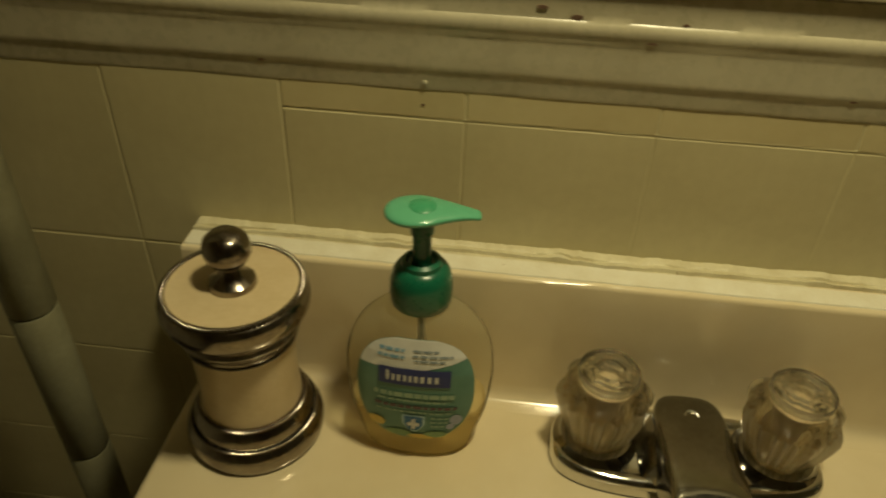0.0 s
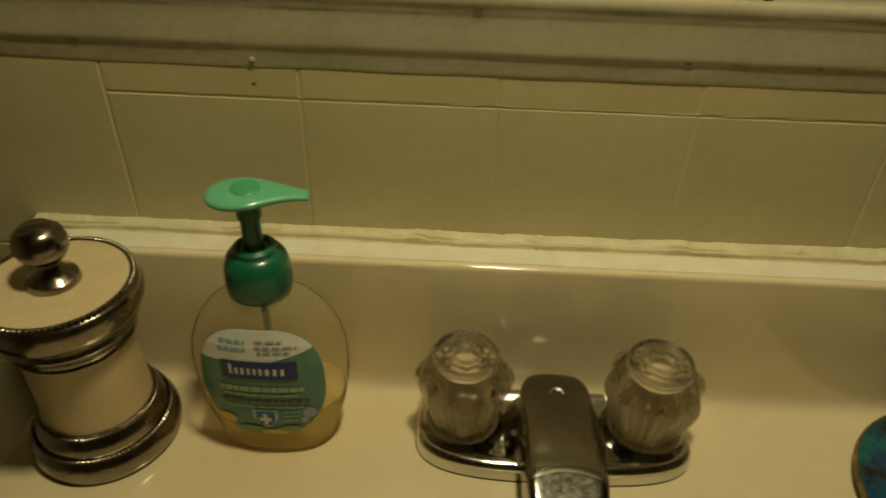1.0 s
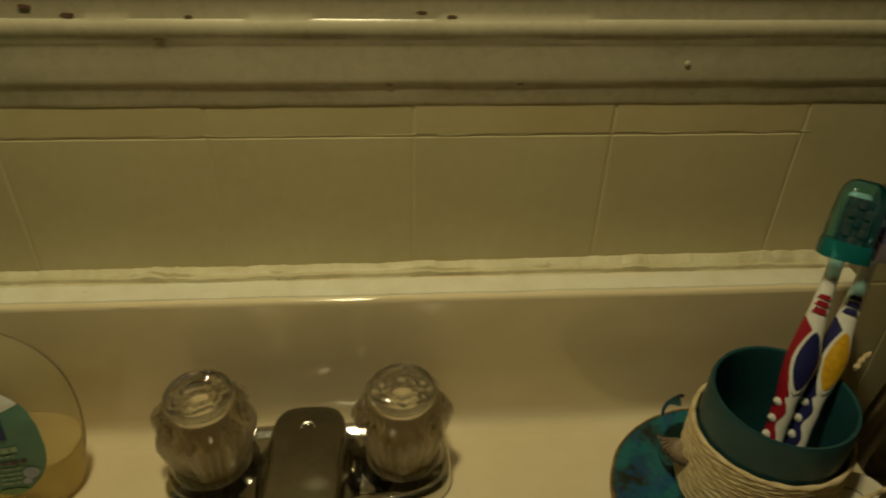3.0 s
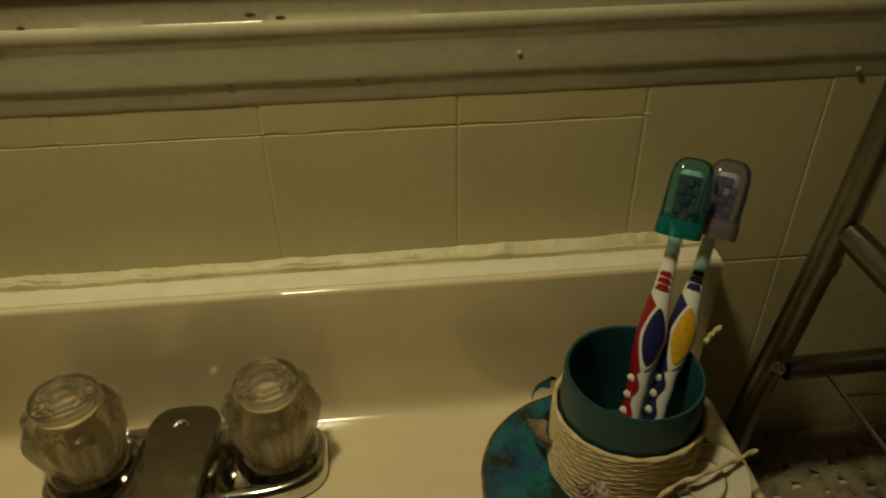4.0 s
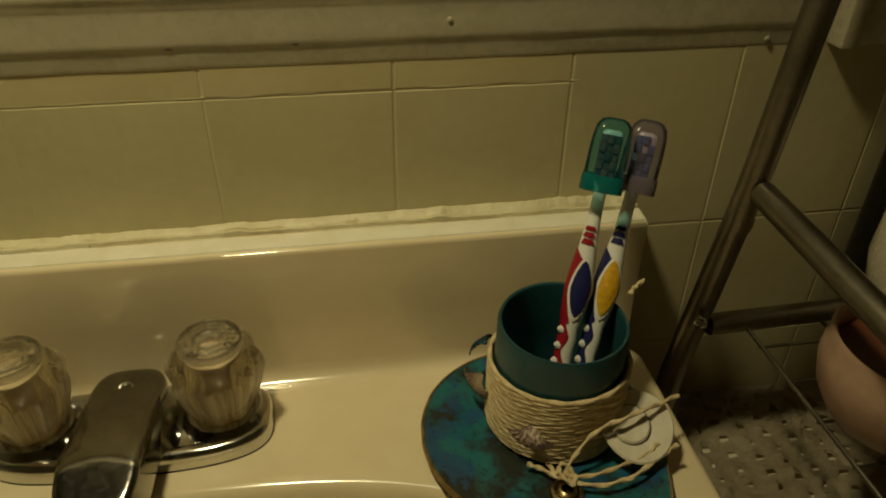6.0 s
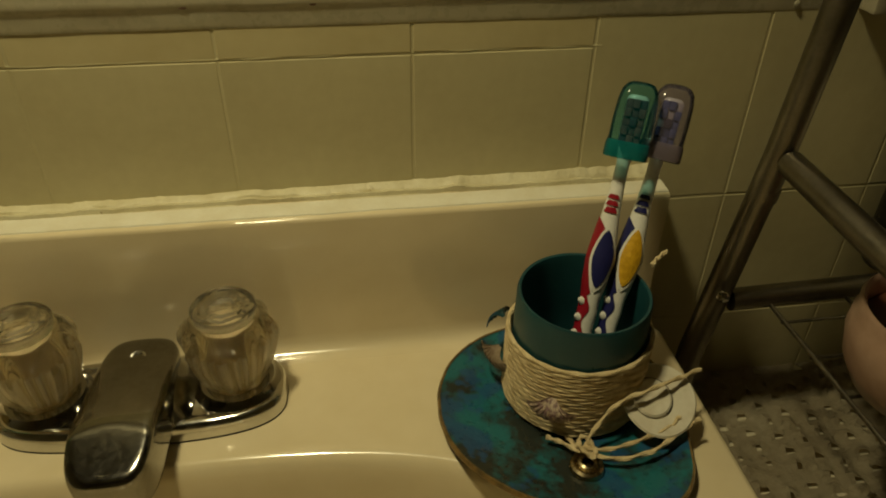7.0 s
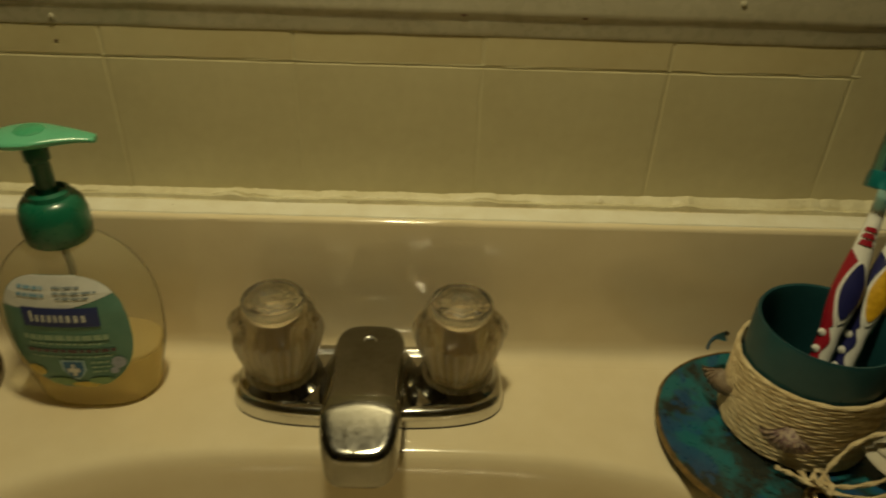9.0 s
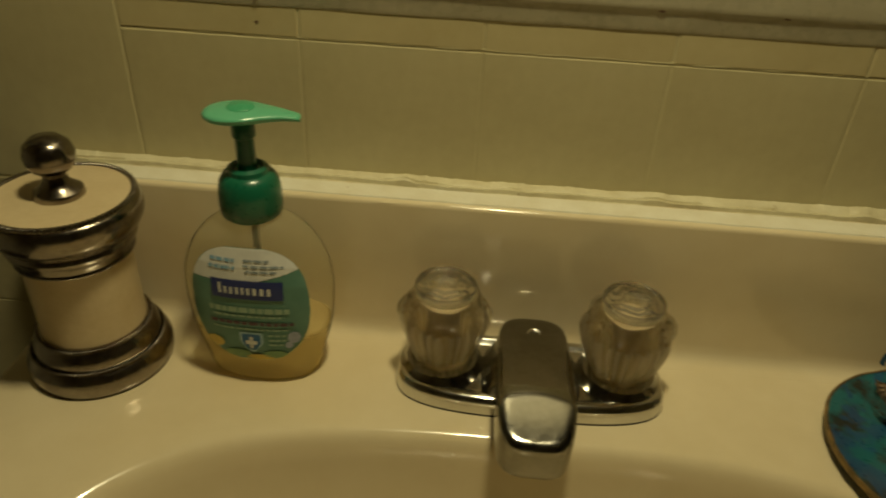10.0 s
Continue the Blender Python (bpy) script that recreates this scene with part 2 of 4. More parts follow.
def build_sink():
    sink = thing("sink", "almond cultured-marble sink top with glossy backsplash", "sink", (0.008, 0, DECK))
    n = 160
    cy, a, b = -0.300, 0.258, 0.182

    def outer(t, grow):
        c, s = math.cos(t), math.sin(t)
        x1, y0, y1 = 0.328 + grow, -0.27 - grow, 0.27
        k = min(x1 / max(abs(c), 1e-6), (y1 if s > 0 else -y0) / max(abs(s), 1e-6))
        x, y = k * c, k * s
        x *= 1 + 0.05 * max(0, -y + 0.1)
        return x, cy + y

    def rim(t, k, z):
        c, s = math.cos(t), math.sin(t)
        return (k * a * math.copysign(abs(c) ** 0.64, c), cy + k * b * math.copysign(abs(s) ** 0.64, s), z)

    rings = []
    angles = [2 * math.pi * i / n for i in range(n)]
    for grow, z in ((-0.012, -0.13), (-0.004, -0.13), (0, -0.12), (0, -0.007), (-0.001, -0.003), (-0.003, -0.0008), (-0.006, 0)):
        rings.append([(*outer(t, grow), z) for t in angles])
    for f in (0.4, 0.75):
        rings.append([(outer(t, -0.006)[0] * (1 - f) + rim(t, 1.05, 0)[0] * f, outer(t, -0.006)[1] * (1 - f) + rim(t, 1.05, 0)[1] * f, 0) for t in angles])
    for k, z in ((1.05, 0.0), (1.025, 0.0003), (1.01, -0.0005), (0.995, -0.003), (0.982, -0.008), (0.97, -0.018), (0.95, -0.034), (0.90, -0.062), (0.80, -0.094), (0.62, -0.118), (0.4, -0.131), (0.2, -0.136), (0.08, -0.138)):
        rings.append([rim(t, k, z) for t in angles])
    part("basin", loft(rings), SINK, sink)
    back = [(-0.048, -0.003), (-0.046, -0.0003), (-0.0425, 0.0003), (-0.0390, 0.0007), (-0.0358, 0.0019), (-0.0335, 0.0040), (-0.0318, 0.0072), (-0.0308, 0.0125), (-0.0298, 0.050), (-0.0300, 0.0968), (-0.0296, 0.0986), (-0.0286, 0.0996),
            (-0.0262, 0.0999), (0.0, 0.1008), (0.0, -0.003)]
    part("backsplash", extrude_x(back, -0.326, 0.319, 60, 0.0002, 5), SINK, sink)
    part("drain", moved(lathe([(0.0, -0.002), (0.021, -0.002), (0.021, 0.002), (0.018, 0.003), (0.0, 0.001)], 32, cap=False), pose(0, cy, -0.136)), CHROME, sink)
    return sink


SINK_OB = build_sink()


def build_caulk():
    """A run of caulk with lumps, gaps and ragged edges where it meets the tiles."""
    n, rings = 420, []
    lumps = [(-0.26, 0.0), (-0.085, 0.0030), (0.196, 0.0030), (-0.19, 0.0014), (0.07, 0.0012), (0.275, 0.0016), (-0.02, 0.0010)]
    for i in range(n + 1):
        x = -0.317 + 0.644 * i / n
        lump = sum(h * math.exp(-((x - c) / 0.006) ** 2) for c, h in lumps)
        rag = 0.0007 * noise.noise((x * 38, 1, 0)) + 0.0005 * noise.noise((x * 130, 3, 0)) + 0.0004 * noise.noise((x * 310, 6, 0))
        gap = 0.0065 * max(0.0, noise.noise((x * 17, 14, 0)) + 0.5 * noise.noise((x * 80, 15, 0)) - 0.04)
        sway = 0.0026 * noise.noise((x * 11, 21, 0)) + 0.0010 * noise.noise((x * 60, 22, 0)) + 0.0006 * noise.noise((x * 230, 23, 0))
        crack = 0.0050 * max(0.0, noise.noise((x * 19, 31, 0)) + 0.5 * noise.noise((x * 95, 32, 0)) - 0.02)
        front = -0.0268 + 0.0005 * noise.noise((x * 30, 8, 0)) + 0.0003 * noise.noise((x * 120, 2, 0))
        z = DECK + 0.1004
        rise = 0.0010 + 0.010 * max(0.0, x)
        rings.append([(x, front, z - 0.0012), (x, front + 0.0010, z + 0.0003), (x, -0.0200, z + 0.0007 + rag * 0.2), (x, -0.0128, z + 0.0009 + rag * 0.3), (x, -0.0118 + sway, z + 0.0006 - gap), (x, -0.0108 + sway, z + 0.0004 - gap), (x, -0.0102 + sway, z + 0.0026 + rag * 0.8 + lump * 0.6), (x, -0.0084 + 0.8 * sway, z + 0.0022 + rag * 0.7 + lump), (x, -0.0056 + sway, z + 0.0014 + rag - crack + lump * 0.8), (x, -0.0048 + sway, z + 0.0020 + rag + lump * 0.8),
                      (x, -0.0012, z + 0.0016 + rise + rag * 1.3 + lump * 0.6), (x, 0.002, z + 0.0019 + rise + rag * 1.3), (x, 0.002, z - 0.0012)])
    c = thing("caulk_line", "uneven cracked white caulk along the sink backsplash", "caulk")
    part("painted_ledge", loft([q[:4] + [(q[3][0], q[3][1], q[-1][2])] for q in rings]), CAULK, c)
    part("caulk_bead", loft([[(q[3][0], q[3][1], q[-1][2])] + q[3:] for q in rings]), BEAD, c, "lumpy caulk bead with cracks")
    return c


build_caulk()


def build_faucet():
    f = thing("faucet", "chrome centerset faucet with clear acrylic knobs", "faucet", (0.002, -0.069, DECK))
    n = 72
    rows = [(0.0795, 0.0295, 0.0), (0.0815, 0.0315, 0.0015), (0.0812, 0.0312, 0.0085), (0.0800, 0.0300, 0.0112), (0.0775, 0.0275, 0.0126), (0.0745, 0.0245, 0.0122), (0.0725, 0.0225, 0.0105), (0.0700, 0.0200, 0.0100), (0.0640, 0.0150, 0.0112)]
    part("base_plate", loft([superellipse(a, b, 3.2, n, z) for a, b, z in rows]), CHROME, f)
    part("gasket", loft([superellipse(0.0815, 0.0315, 3.2, n, z) for z in (-0.0008, 0.0012)]), DARK, f, "thin black gasket")
    # spout: plan outlines stacked from the underside to the crowned top, with a flat facet on the nose
    def top_at(x, y):
        z = 0.0305 + 0.0105 * min(1.0, max(0.0, (0.027 - y) / 0.075)) + 0.0016 * (1 - (x / 0.0225) ** 2)
        fall = -0.0520 - 14.0 * x * x - y
        return z - 0.28 * max(0.0, fall)

    def plan(inset, level, k=1.0, reach=0.0585):
        ring, m = [], 132
        for i in range(m):
            t = 2 * math.pi * i / m
            c, q = math.cos(t), math.sin(t)
            x = k * (0.0218 - inset) * math.copysign(abs(c) ** 0.50, c)
            y = -0.025 + ((0.0515 - inset) * abs(q) ** 0.35 if q > 0 else -(reach - inset) * abs(q) ** 0.40)
            ring.append((x, y, level(x, y)))
        return ring
    rings = [plan(0.0022, lambda x, y: 0.0100, 0.0), plan(0.0022, lambda x, y: 0.0100), plan(0.0008, lambda x, y: 0.0115)]
    rings += [plan(0.0004, lambda x, y: 0.0150), plan(0.0002, lambda x, y: 0.021), plan(0.0, lambda x, y: top_at(x, y) - 0.0060), plan(0.0004, lambda x, y: top_at(x, y) - 0.0030)]
    for inset, drop in ((0.0010, 0.0014), (0.0022, 0.0005), (0.0038, 0.0001)):
        rings.append(plan(inset, lambda x, y: top_at(x, y) - drop))
    rings += [plan(0.0055, top_at, k) for k in (1.0, 0.85, 0.7, 0.55, 0.4, 0.25, 0.12, 0.0)]
    part("spout", loft(rings, cap=False), SPOUT, f)
    part("spout_skirt", loft([superellipse(a, b, 3, 48, z, 0, -0.004) for a, b, z in ((0.031, 0.030, 0.0095), (0.0285, 0.029, 0.014), (0.0245, 0.027, 0.021), (0.0215, 0.024, 0.027))]), SPOUT, f)
    part("aerator", moved(lathe([(0.0, 0.0), (0.0105, 0.0), (0.0112, 0.002), (0.0112, 0.008), (0.0, 0.008)], 32, cap=False), pose(0, -0.062, 0.0040)), CHROME, f)
    part("cap_screw", moved(lathe([(0.0048, 0.0), (0.0048, 0.0022), (0.0042, 0.003), (0.003, 0.0028), (0.0026, 0.0022), (0.0, 0.0022)], 24, cap=False), pose(0.0, 0.0065, 0.0322, 8)), CHROME, f)
    for x in (-0.0545, 0.0535):
        knob(f, x)
    return f


def knob(f, x):
    def petals(t, r, z):
        return r * (1 - 0.13 * KNOB_F(z) * abs(math.sin(4 * t)) ** 1.4)
    at = pose(x, 0.002, 0.0165) @ Matrix.Diagonal((1, 1, 1.07, 1))
    body = lathe([(0.0, 0.0), (0.0172, 0.0), (0.0200, 0.004), (0.0238, 0.013), (0.0270, 0.023), (0.0286, 0.030), (0.0280, 0.0345), (0.0250, 0.0392), (0.0205, 0.0420), (0.0186, 0.0432), (0.0180, 0.0445), (0.0180, 0.0475)], 128, cap=False, wave=petals)
    k = part("knob", moved(body, at), ACRYLIC, f, "clear fluted acrylic knob")
    star = lambda t, r, z: r * (1 + 0.05 * math.sin(7 * t) + 0.03 * math.sin(16 * t + 1)) if 0.003 < r < 0.0145 else r
    top = lathe([(0.0, 0.0425), (0.0120, 0.0435), (0.0172, 0.0445), (0.0181, 0.0470), (0.0180, 0.0494), (0.0172, 0.0503), (0.0160, 0.0501), (0.0142, 0.0493), (0.0122, 0.0500), (0.0098, 0.0490), (0.0072, 0.0499), (0.0045, 0.0488), (0.0, 0.0494)], 96, cap=False, wave=star)
    part("knob_top", moved(top, at), KNOBTOP, k, "clear round knob top")
    core = lathe([(0.0, 0.001), (0.0145, 0.001), (0.0170, 0.010), (0.0195, 0.020), (0.0205, 0.027), (0.0195, 0.0315), (0.0150, 0.0345), (0.0, 0.035)], 96, cap=False)
    # bright ribs over the darker core: rib light and shade put into colour
    ribs = lathe([(0.0140, 0.004), (0.0170, 0.010), (0.0196, 0.020), (0.0204, 0.025), (0.0198, 0.029)], 260, cap=False, wave=lambda t, r, z: r * (1 + 0.085 * math.sin(22 * t)))
    part("ribbed_core", moved(core, at), CORE, k, "brownish core inside the knob")
    part("core_ribs", moved(ribs, at), RIBS, k, "ribs round the knob core, coloured bright as if lit")
    part("stem", moved(lathe([(0.0, 0.0), (0.0075, 0.0), (0.0075, 0.030), (0.0095, 0.033), (0.0095, 0.036), (0.0, 0.036)], 24, cap=False), at), CREAM, k)
    part("knob_collar", moved(lathe([(0.0, -0.004), (0.0262, -0.004), (0.0258, -0.001), (0.0235, 0.0012), (0.0222, 0.0030), (0.0216, 0.0042), (0.0190, 0.0050), (0.0, 0.0050)], 64, cap=False), pose(x, 0.002, 0.0125)), SPOUT, f)


def KNOB_F(z):
    return max(0.0, min(1.0, min(z / 0.006, (0.0440 - z) / 0.006)))


DARK = material("black_rubber", (0.03, 0.025, 0.02), rough=0.7)
ACRYLIC = part_clear("clear_acrylic", (1.0, 0.99, 0.95), 0.28, 0.015, 1.45)
KNOBTOP = part_clear("clear_knob_top", (1.0, 0.995, 0.97), 0.15, 0.02, 1.47)
CORE = thin("amber_core_plastic", (0.95, 0.90, 0.78), 0.10, (0.66, 0.55, 0.35), 0.13, 1.25)
# paler than the core, so that the ribs look lit and the troughs shaded
RIBS = thin("lit_rib_plastic", (1.0, 0.97, 0.88), 0.08, (1.0, 0.95, 0.80), 0.60, 1.5)
FAUCET = build_faucet()


def rope_ring(r, z, lobes, thick):
    n = lobes * 4
    path = [(r * math.cos(2 * math.pi * i / n), r * math.sin(2 * math.pi * i / n), z) for i in range(n)]
    return tube(path, thick, 8, bumpy=lambda t, i: 0.72 + 0.4 * abs(math.sin(math.pi * i / 4)), wrap=True)


def build_jar():
    j = thing("lidded_jar", "cream jar with tarnished silver bands and knob lid", "jar", (-0.265, -0.073, DECK))
    part("base_band", lathe([(0.0, 0.0), (0.0405, 0.0), (0.0425, 0.002), (0.0430, 0.006), (0.0425, 0.0105), (0.0400, 0.0145), (0.0375, 0.0165), (0.0370, 0.019), (0.0365, 0.0225), (0.0345, 0.0255), (0.0325, 0.0275), (0.0320, 0.030), (0.0, 0.030)], 80, cap=False), PEWTER, j)
    part("body", lathe([(0.0308, 0.028), (0.0302, 0.040), (0.0300, 0.056), (0.0302, 0.070), (0.0308, 0.082)], 80), CREAM, j)
    part("neck_band", lathe([(0.0, 0.079), (0.0315, 0.079), (0.0325, 0.081), (0.0330, 0.084), (0.0352, 0.0865), (0.0360, 0.089), (0.0350, 0.0915), (0.0365, 0.094), (0.0, 0.094)], 80, cap=False), PEWTER, j)
    lid = part("lid", lathe([(0.0, 0.0942), (0.0370, 0.0942), (0.0395, 0.0965), (0.0415, 0.100), (0.0422, 0.104), (0.0418, 0.108), (0.0405, 0.111), (0.0385, 0.1125), (0.0, 0.1125)], 80, cap=False), PEWTER, j)
    part("lid_inlay", lathe([(0.0, 0.1120), (0.0368, 0.1120), (0.0366, 0.1134), (0.0, 0.1142)], 64, cap=False), CREAM, lid, "cream disc set in the lid")
    part("lid_knob", moved(lathe([(0.0, 0.113), (0.0132, 0.113), (0.0136, 0.115), (0.0128, 0.118), (0.0095, 0.1205), (0.0070, 0.1235), (0.0060, 0.127), (0.0072, 0.1295), (0.0105, 0.132), (0.0128, 0.1365), (0.0132, 0.1415), (0.0118, 0.1468), (0.0078, 0.1508), (0.0, 0.1522)], 48, cap=False), pose(0, 0, 0.0110) @ Matrix.Diagonal((1, 1, 0.90, 1))), PEWTER, lid)
    for r, z, c, th in ((0.0384, 0.1130, 84, 0.0017), (0.0320, 0.0792, 76, 0.0010), (0.0330, 0.0285, 76, 0.0010), (0.0388, 0.0168, 88, 0.0010)):
        part("beaded_ring", rope_ring(r, z, c, th), PEWTER, j)
    j.matrix_world = pose(-0.265, -0.077, DECK) @ Matrix.Diagonal((0.98, 0.98, 1.01, 1))
    return j


JAR = build_jar()
# Soap bottle
PLASTIC = thin("clear_bottle_plastic", (0.985, 0.98, 0.93), 0.10, (0.90, 0.84, 0.62), 0.15, 1.022)
SOAP = thin("yellow_soap", (0.99, 0.95, 0.80), 0.08, (0.95, 0.80, 0.45), 0.40, 1.02)
GREEN = material("green_cap_plastic", (0.008, 0.125, 0.066), (0.007, 0.105, 0.055), rough=0.3, scale=30, fine=300, coat=0.2)
GREEN2 = material("green_pump_plastic", (0.12, 0.42, 0.25), (0.10, 0.37, 0.21), rough=0.2, scale=30, fine=300, coat=0.2)
GREEN3 = material("green_button_plastic", (0.06, 0.34, 0.17), (0.05, 0.29, 0.14), rough=0.3)
BOTTLE_ROWS = [(0.0, 0.031, 0.0195), (0.0012, 0.0335, 0.0215), (0.006, 0.0350, 0.0228), (0.015, 0.0368, 0.0235), (0.030, 0.0408, 0.0245), (0.045, 0.0428, 0.0245), (0.058, 0.0434, 0.0240),
               (0.072, 0.0422, 0.0230), (0.084, 0.0384, 0.0212), (0.094, 0.0322, 0.0188), (0.101, 0.0245, 0.0162), (0.105, 0.0180, 0.0140), (0.107, 0.0128, 0.0122), (0.112, 0.0122, 0.0122)]


def bottle_at(z):
    zs = [r[0] for r in BOTTLE_ROWS]
    return np.interp(z, zs, [r[1] for r in BOTTLE_ROWS]), np.interp(z, zs, [r[2] for r in BOTTLE_ROWS])


def on_front(x, z, lift):
    """A point of the bottle's front at that height, with a lift off the skin."""
    a, b = bottle_at(z)
    return Vector((x, -(b + lift) * max(0.0, 1 - (abs(x) / a) ** 2.5) ** (1 / 2.5), z))


def patch(inside, lift, x0, x1, z0, z1, nx=48, nz=48):
    """A sheet on the bottle's front, as wide at each height as inside(z) tells: (left, right)."""
    rings = []
    for k in range(nz + 1):
        z = z0 + (z1 - z0) * k / nz
        l, r = inside(z)
        rings.append([on_front(l + (r - l) * i / nx, 0.0575 + (z - 0.046) * 1.27, lift) for i in range(nx + 1)])
    return loft(rings, closed=False, cap=False)


def label_span(z):
    t = (z - 0.046) / 0.030
    w = 0.0338 * max(0.0, 1 - abs(t) ** 2.6) ** (1 / 2.6)
    if t < 0:
        w *= 1 - 0.12 * t * t
    return -w, w


def build_bottle():
    b = thing("soap_dispenser", "clear pump bottle with green pump, half full of yellow soap", "soap dispenser", (-0.1625, -0.066, DECK), 0)
    rows = smooth_rows(BOTTLE_ROWS, 4)
    n = 72
    skin = part("bottle", loft([superellipse(w, d, 2.5, n, z) for z, w, d in rows]), PLASTIC, b)
    fill = [(z, w - 0.0011, d - 0.0011) for z, w, d in rows if 0.0006 < z < 0.036]
    part("liquid_soap", loft([superellipse(w, d, 2.5, n, max(z, 0.0014)) for z, w, d in fill]), SOAP, b, "pale yellow liquid soap")
    part("dip_tube", tube([(0, 0, 0.006), (0.001, 0, 0.06), (0, 0, 0.110)], 0.0022, 10), WHITEP, b)
    label = part("label", patch(label_span, 0.0005, 0, 0, 0.0165, 0.0755), LABEL_GREEN, b, "sage green paper label with white band")
    part("label_band", patch(lambda z: (label_span(z)[0] + 0.0003, label_span(z)[1] * (1 if z > 0.066 else max(-0.2, (z - 0.059) / 0.007))), 0.0007, 0, 0, 0.0595, 0.0754), LABEL_WHITE, label)
    part("brand_patch", patch(lambda z: (-0.0205, 0.0205), 0.0011, 0, 0, 0.0512, 0.0606, 24, 8), NAVY, label, "navy patch with pale marks")
    rnd = random.Random(4)
    x = -0.0160
    while x < 0.0150:
        w = rnd.uniform(0.0022, 0.0034)
        h = 0.0052 if x < -0.014 else 0.0036
        part("brand_mark", patch(lambda z: (x, x + w * 0.62), 0.0015, 0, 0, 0.0538, 0.0538 + h, 4, 4), LABEL_WHITE, label)
        x += w + 0.0008
    for z, x0, x1, h, m in ((0.0690, -0.020, -0.006, 0.0016, SKY), (0.0655, -0.021, -0.006, 0.0016, SKY), (0.0695, -0.001, 0.014, 0.0011, GREYP), (0.0670, -0.001, 0.021, 0.0011, GREYP), (0.0645, 0.0, 0.017, 0.0011, GREYP),
                            (0.0440, -0.023, 0.023, 0.0028, PALE), (0.0415, -0.021, 0.020, 0.0010, PALE), (0.0372, -0.023, 0.025, 0.0019, MAROON), (0.0345, -0.022, 0.022, 0.0009, PALE), (0.0312, 0.010, 0.020, 0.0010, PALE), (0.0285, 0.010, 0.020, 0.0010, PALE), (0.0258, 0.010, 0.018, 0.0010, PALE)):
        xx = x0
        while xx < x1:
            w = rnd.uniform(0.002, 0.0055)
            part("text_bar", patch(lambda q: (xx, min(xx + w, x1)), 0.0011, 0, 0, z, z + h, 5, 3), m, label)
            xx += w + 0.0009
    shield = lambda k: lambda z: ((-1) * k * 0.0068 * min(1, max(0.05, (z - 0.0215) / 0.006)) ** 0.6, k * 0.0068 * min(1, max(0.05, (z - 0.0215) / 0.006)) ** 0.6)
    part("shield", patch(shield(1.0), 0.0011, 0, 0, 0.0216, 0.0330, 12, 12), SKYL, label)
    part("shield_face", patch(shield(0.80), 0.0014, 0, 0, 0.0230, 0.0322, 12, 12), BLUE, label)
    part("cross_mark", patch(lambda z: (-0.0011, 0.0011), 0.0017, 0, 0, 0.0242, 0.0310, 4, 8), LABEL_WHITE, label)
    part("cross_mark", patch(lambda z: (-0.0034, 0.0034), 0.0019, 0, 0, 0.0265, 0.0288, 8, 4), LABEL_WHITE, label)
    for cx, cz, rx, rz, m in ((-0.0225, 0.0255, 0.0055, 0.0032, LEMON), (0.004, 0.0185, 0.0085, 0.0016, LEMON), (-0.009, 0.0200, 0.008, 0.0024, LIME), (0.013, 0.0205, 0.007, 0.0024, LIME), (0.0245, 0.0305, 0.0035, 0.0035, LILAC), (0.0215, 0.0262, 0.0022, 0.002, LILAC)):
        part("fruit_picture", patch(lambda z: (max(cx - rx * max(0, 1 - ((z - cz) / rz) ** 2) ** 0.5, label_span(z)[0]), min(cx + rx * max(0, 1 - ((z - cz) / rz) ** 2) ** 0.5, label_span(z)[1])), 0.0011, 0, 0, cz - rz, cz + rz, 10, 10), m, label)
    cap = lathe([(0.0, 0.107), (0.0150, 0.107), (0.0165, 0.1085), (0.0172, 0.114), (0.0170, 0.122), (0.0158, 0.128), (0.0135, 0.1315), (0.0112, 0.1325), (0.0108, 0.1350), (0.0085, 0.1362), (0.0072, 0.1340), (0.0, 0.1330)], 64, cap=False,
                wave=lambda t, r, z: r * (1 + (0.008 * math.sin(40 * t) if z < 0.127 and r > 0.014 else 0)))
    part("cap", cap, GREEN, b, "dark green screw cap")
    part("stem", lathe([(0.0, 0.133), (0.0052, 0.133), (0.0050, 0.152), (0.0062, 0.153), (0.0062, 0.160), (0.0056, 0.162), (0.0, 0.162)], 32, cap=False), GREEN, b)
    # pump head: a flattened drop that runs out into the nozzle
    rows = [(-0.0195, 0.001, 0.0008, 0.1575), (-0.0188, 0.0048, 0.0030, 0.1575), (-0.0160, 0.0095, 0.0050, 0.1578), (-0.0105, 0.0130, 0.0062, 0.1580), (-0.003, 0.0142, 0.0066, 0.1582), (0.004, 0.0130, 0.0062, 0.1582),
            (0.011, 0.0100, 0.0054, 0.1580), (0.018, 0.0072, 0.0045, 0.1575), (0.024, 0.0052, 0.0036, 0.1566), (0.0285, 0.0042, 0.0030, 0.1556), (0.0300, 0.0030, 0.0022, 0.1550)]
    rings = []
    for x, w, h, z in smooth_rows(rows, 3):
        rings.append([(x, w * math.cos(t), z + h * math.sin(t) * (0.55 if math.sin(t) > 0 else 1)) for t in [2 * math.pi * i / 28 for i in range(28)]])
    head = loft(rings)
    part("pump_head", moved(head, pose(0, 0, 0.008, 0, 0, 8) @ Matrix.Translation((0, 0, 0.0236)) @ Matrix.Diagonal((1, 1, 0.85, 1))), GREEN2, b, "light green pump head")
    part("pump_button", moved(lathe([(0.0072, 0.1590), (0.0072, 0.1616), (0.0060, 0.1624), (0.0, 0.1626)], 32), pose(0, 0, 0.0073)), GREEN3, b)
    return b


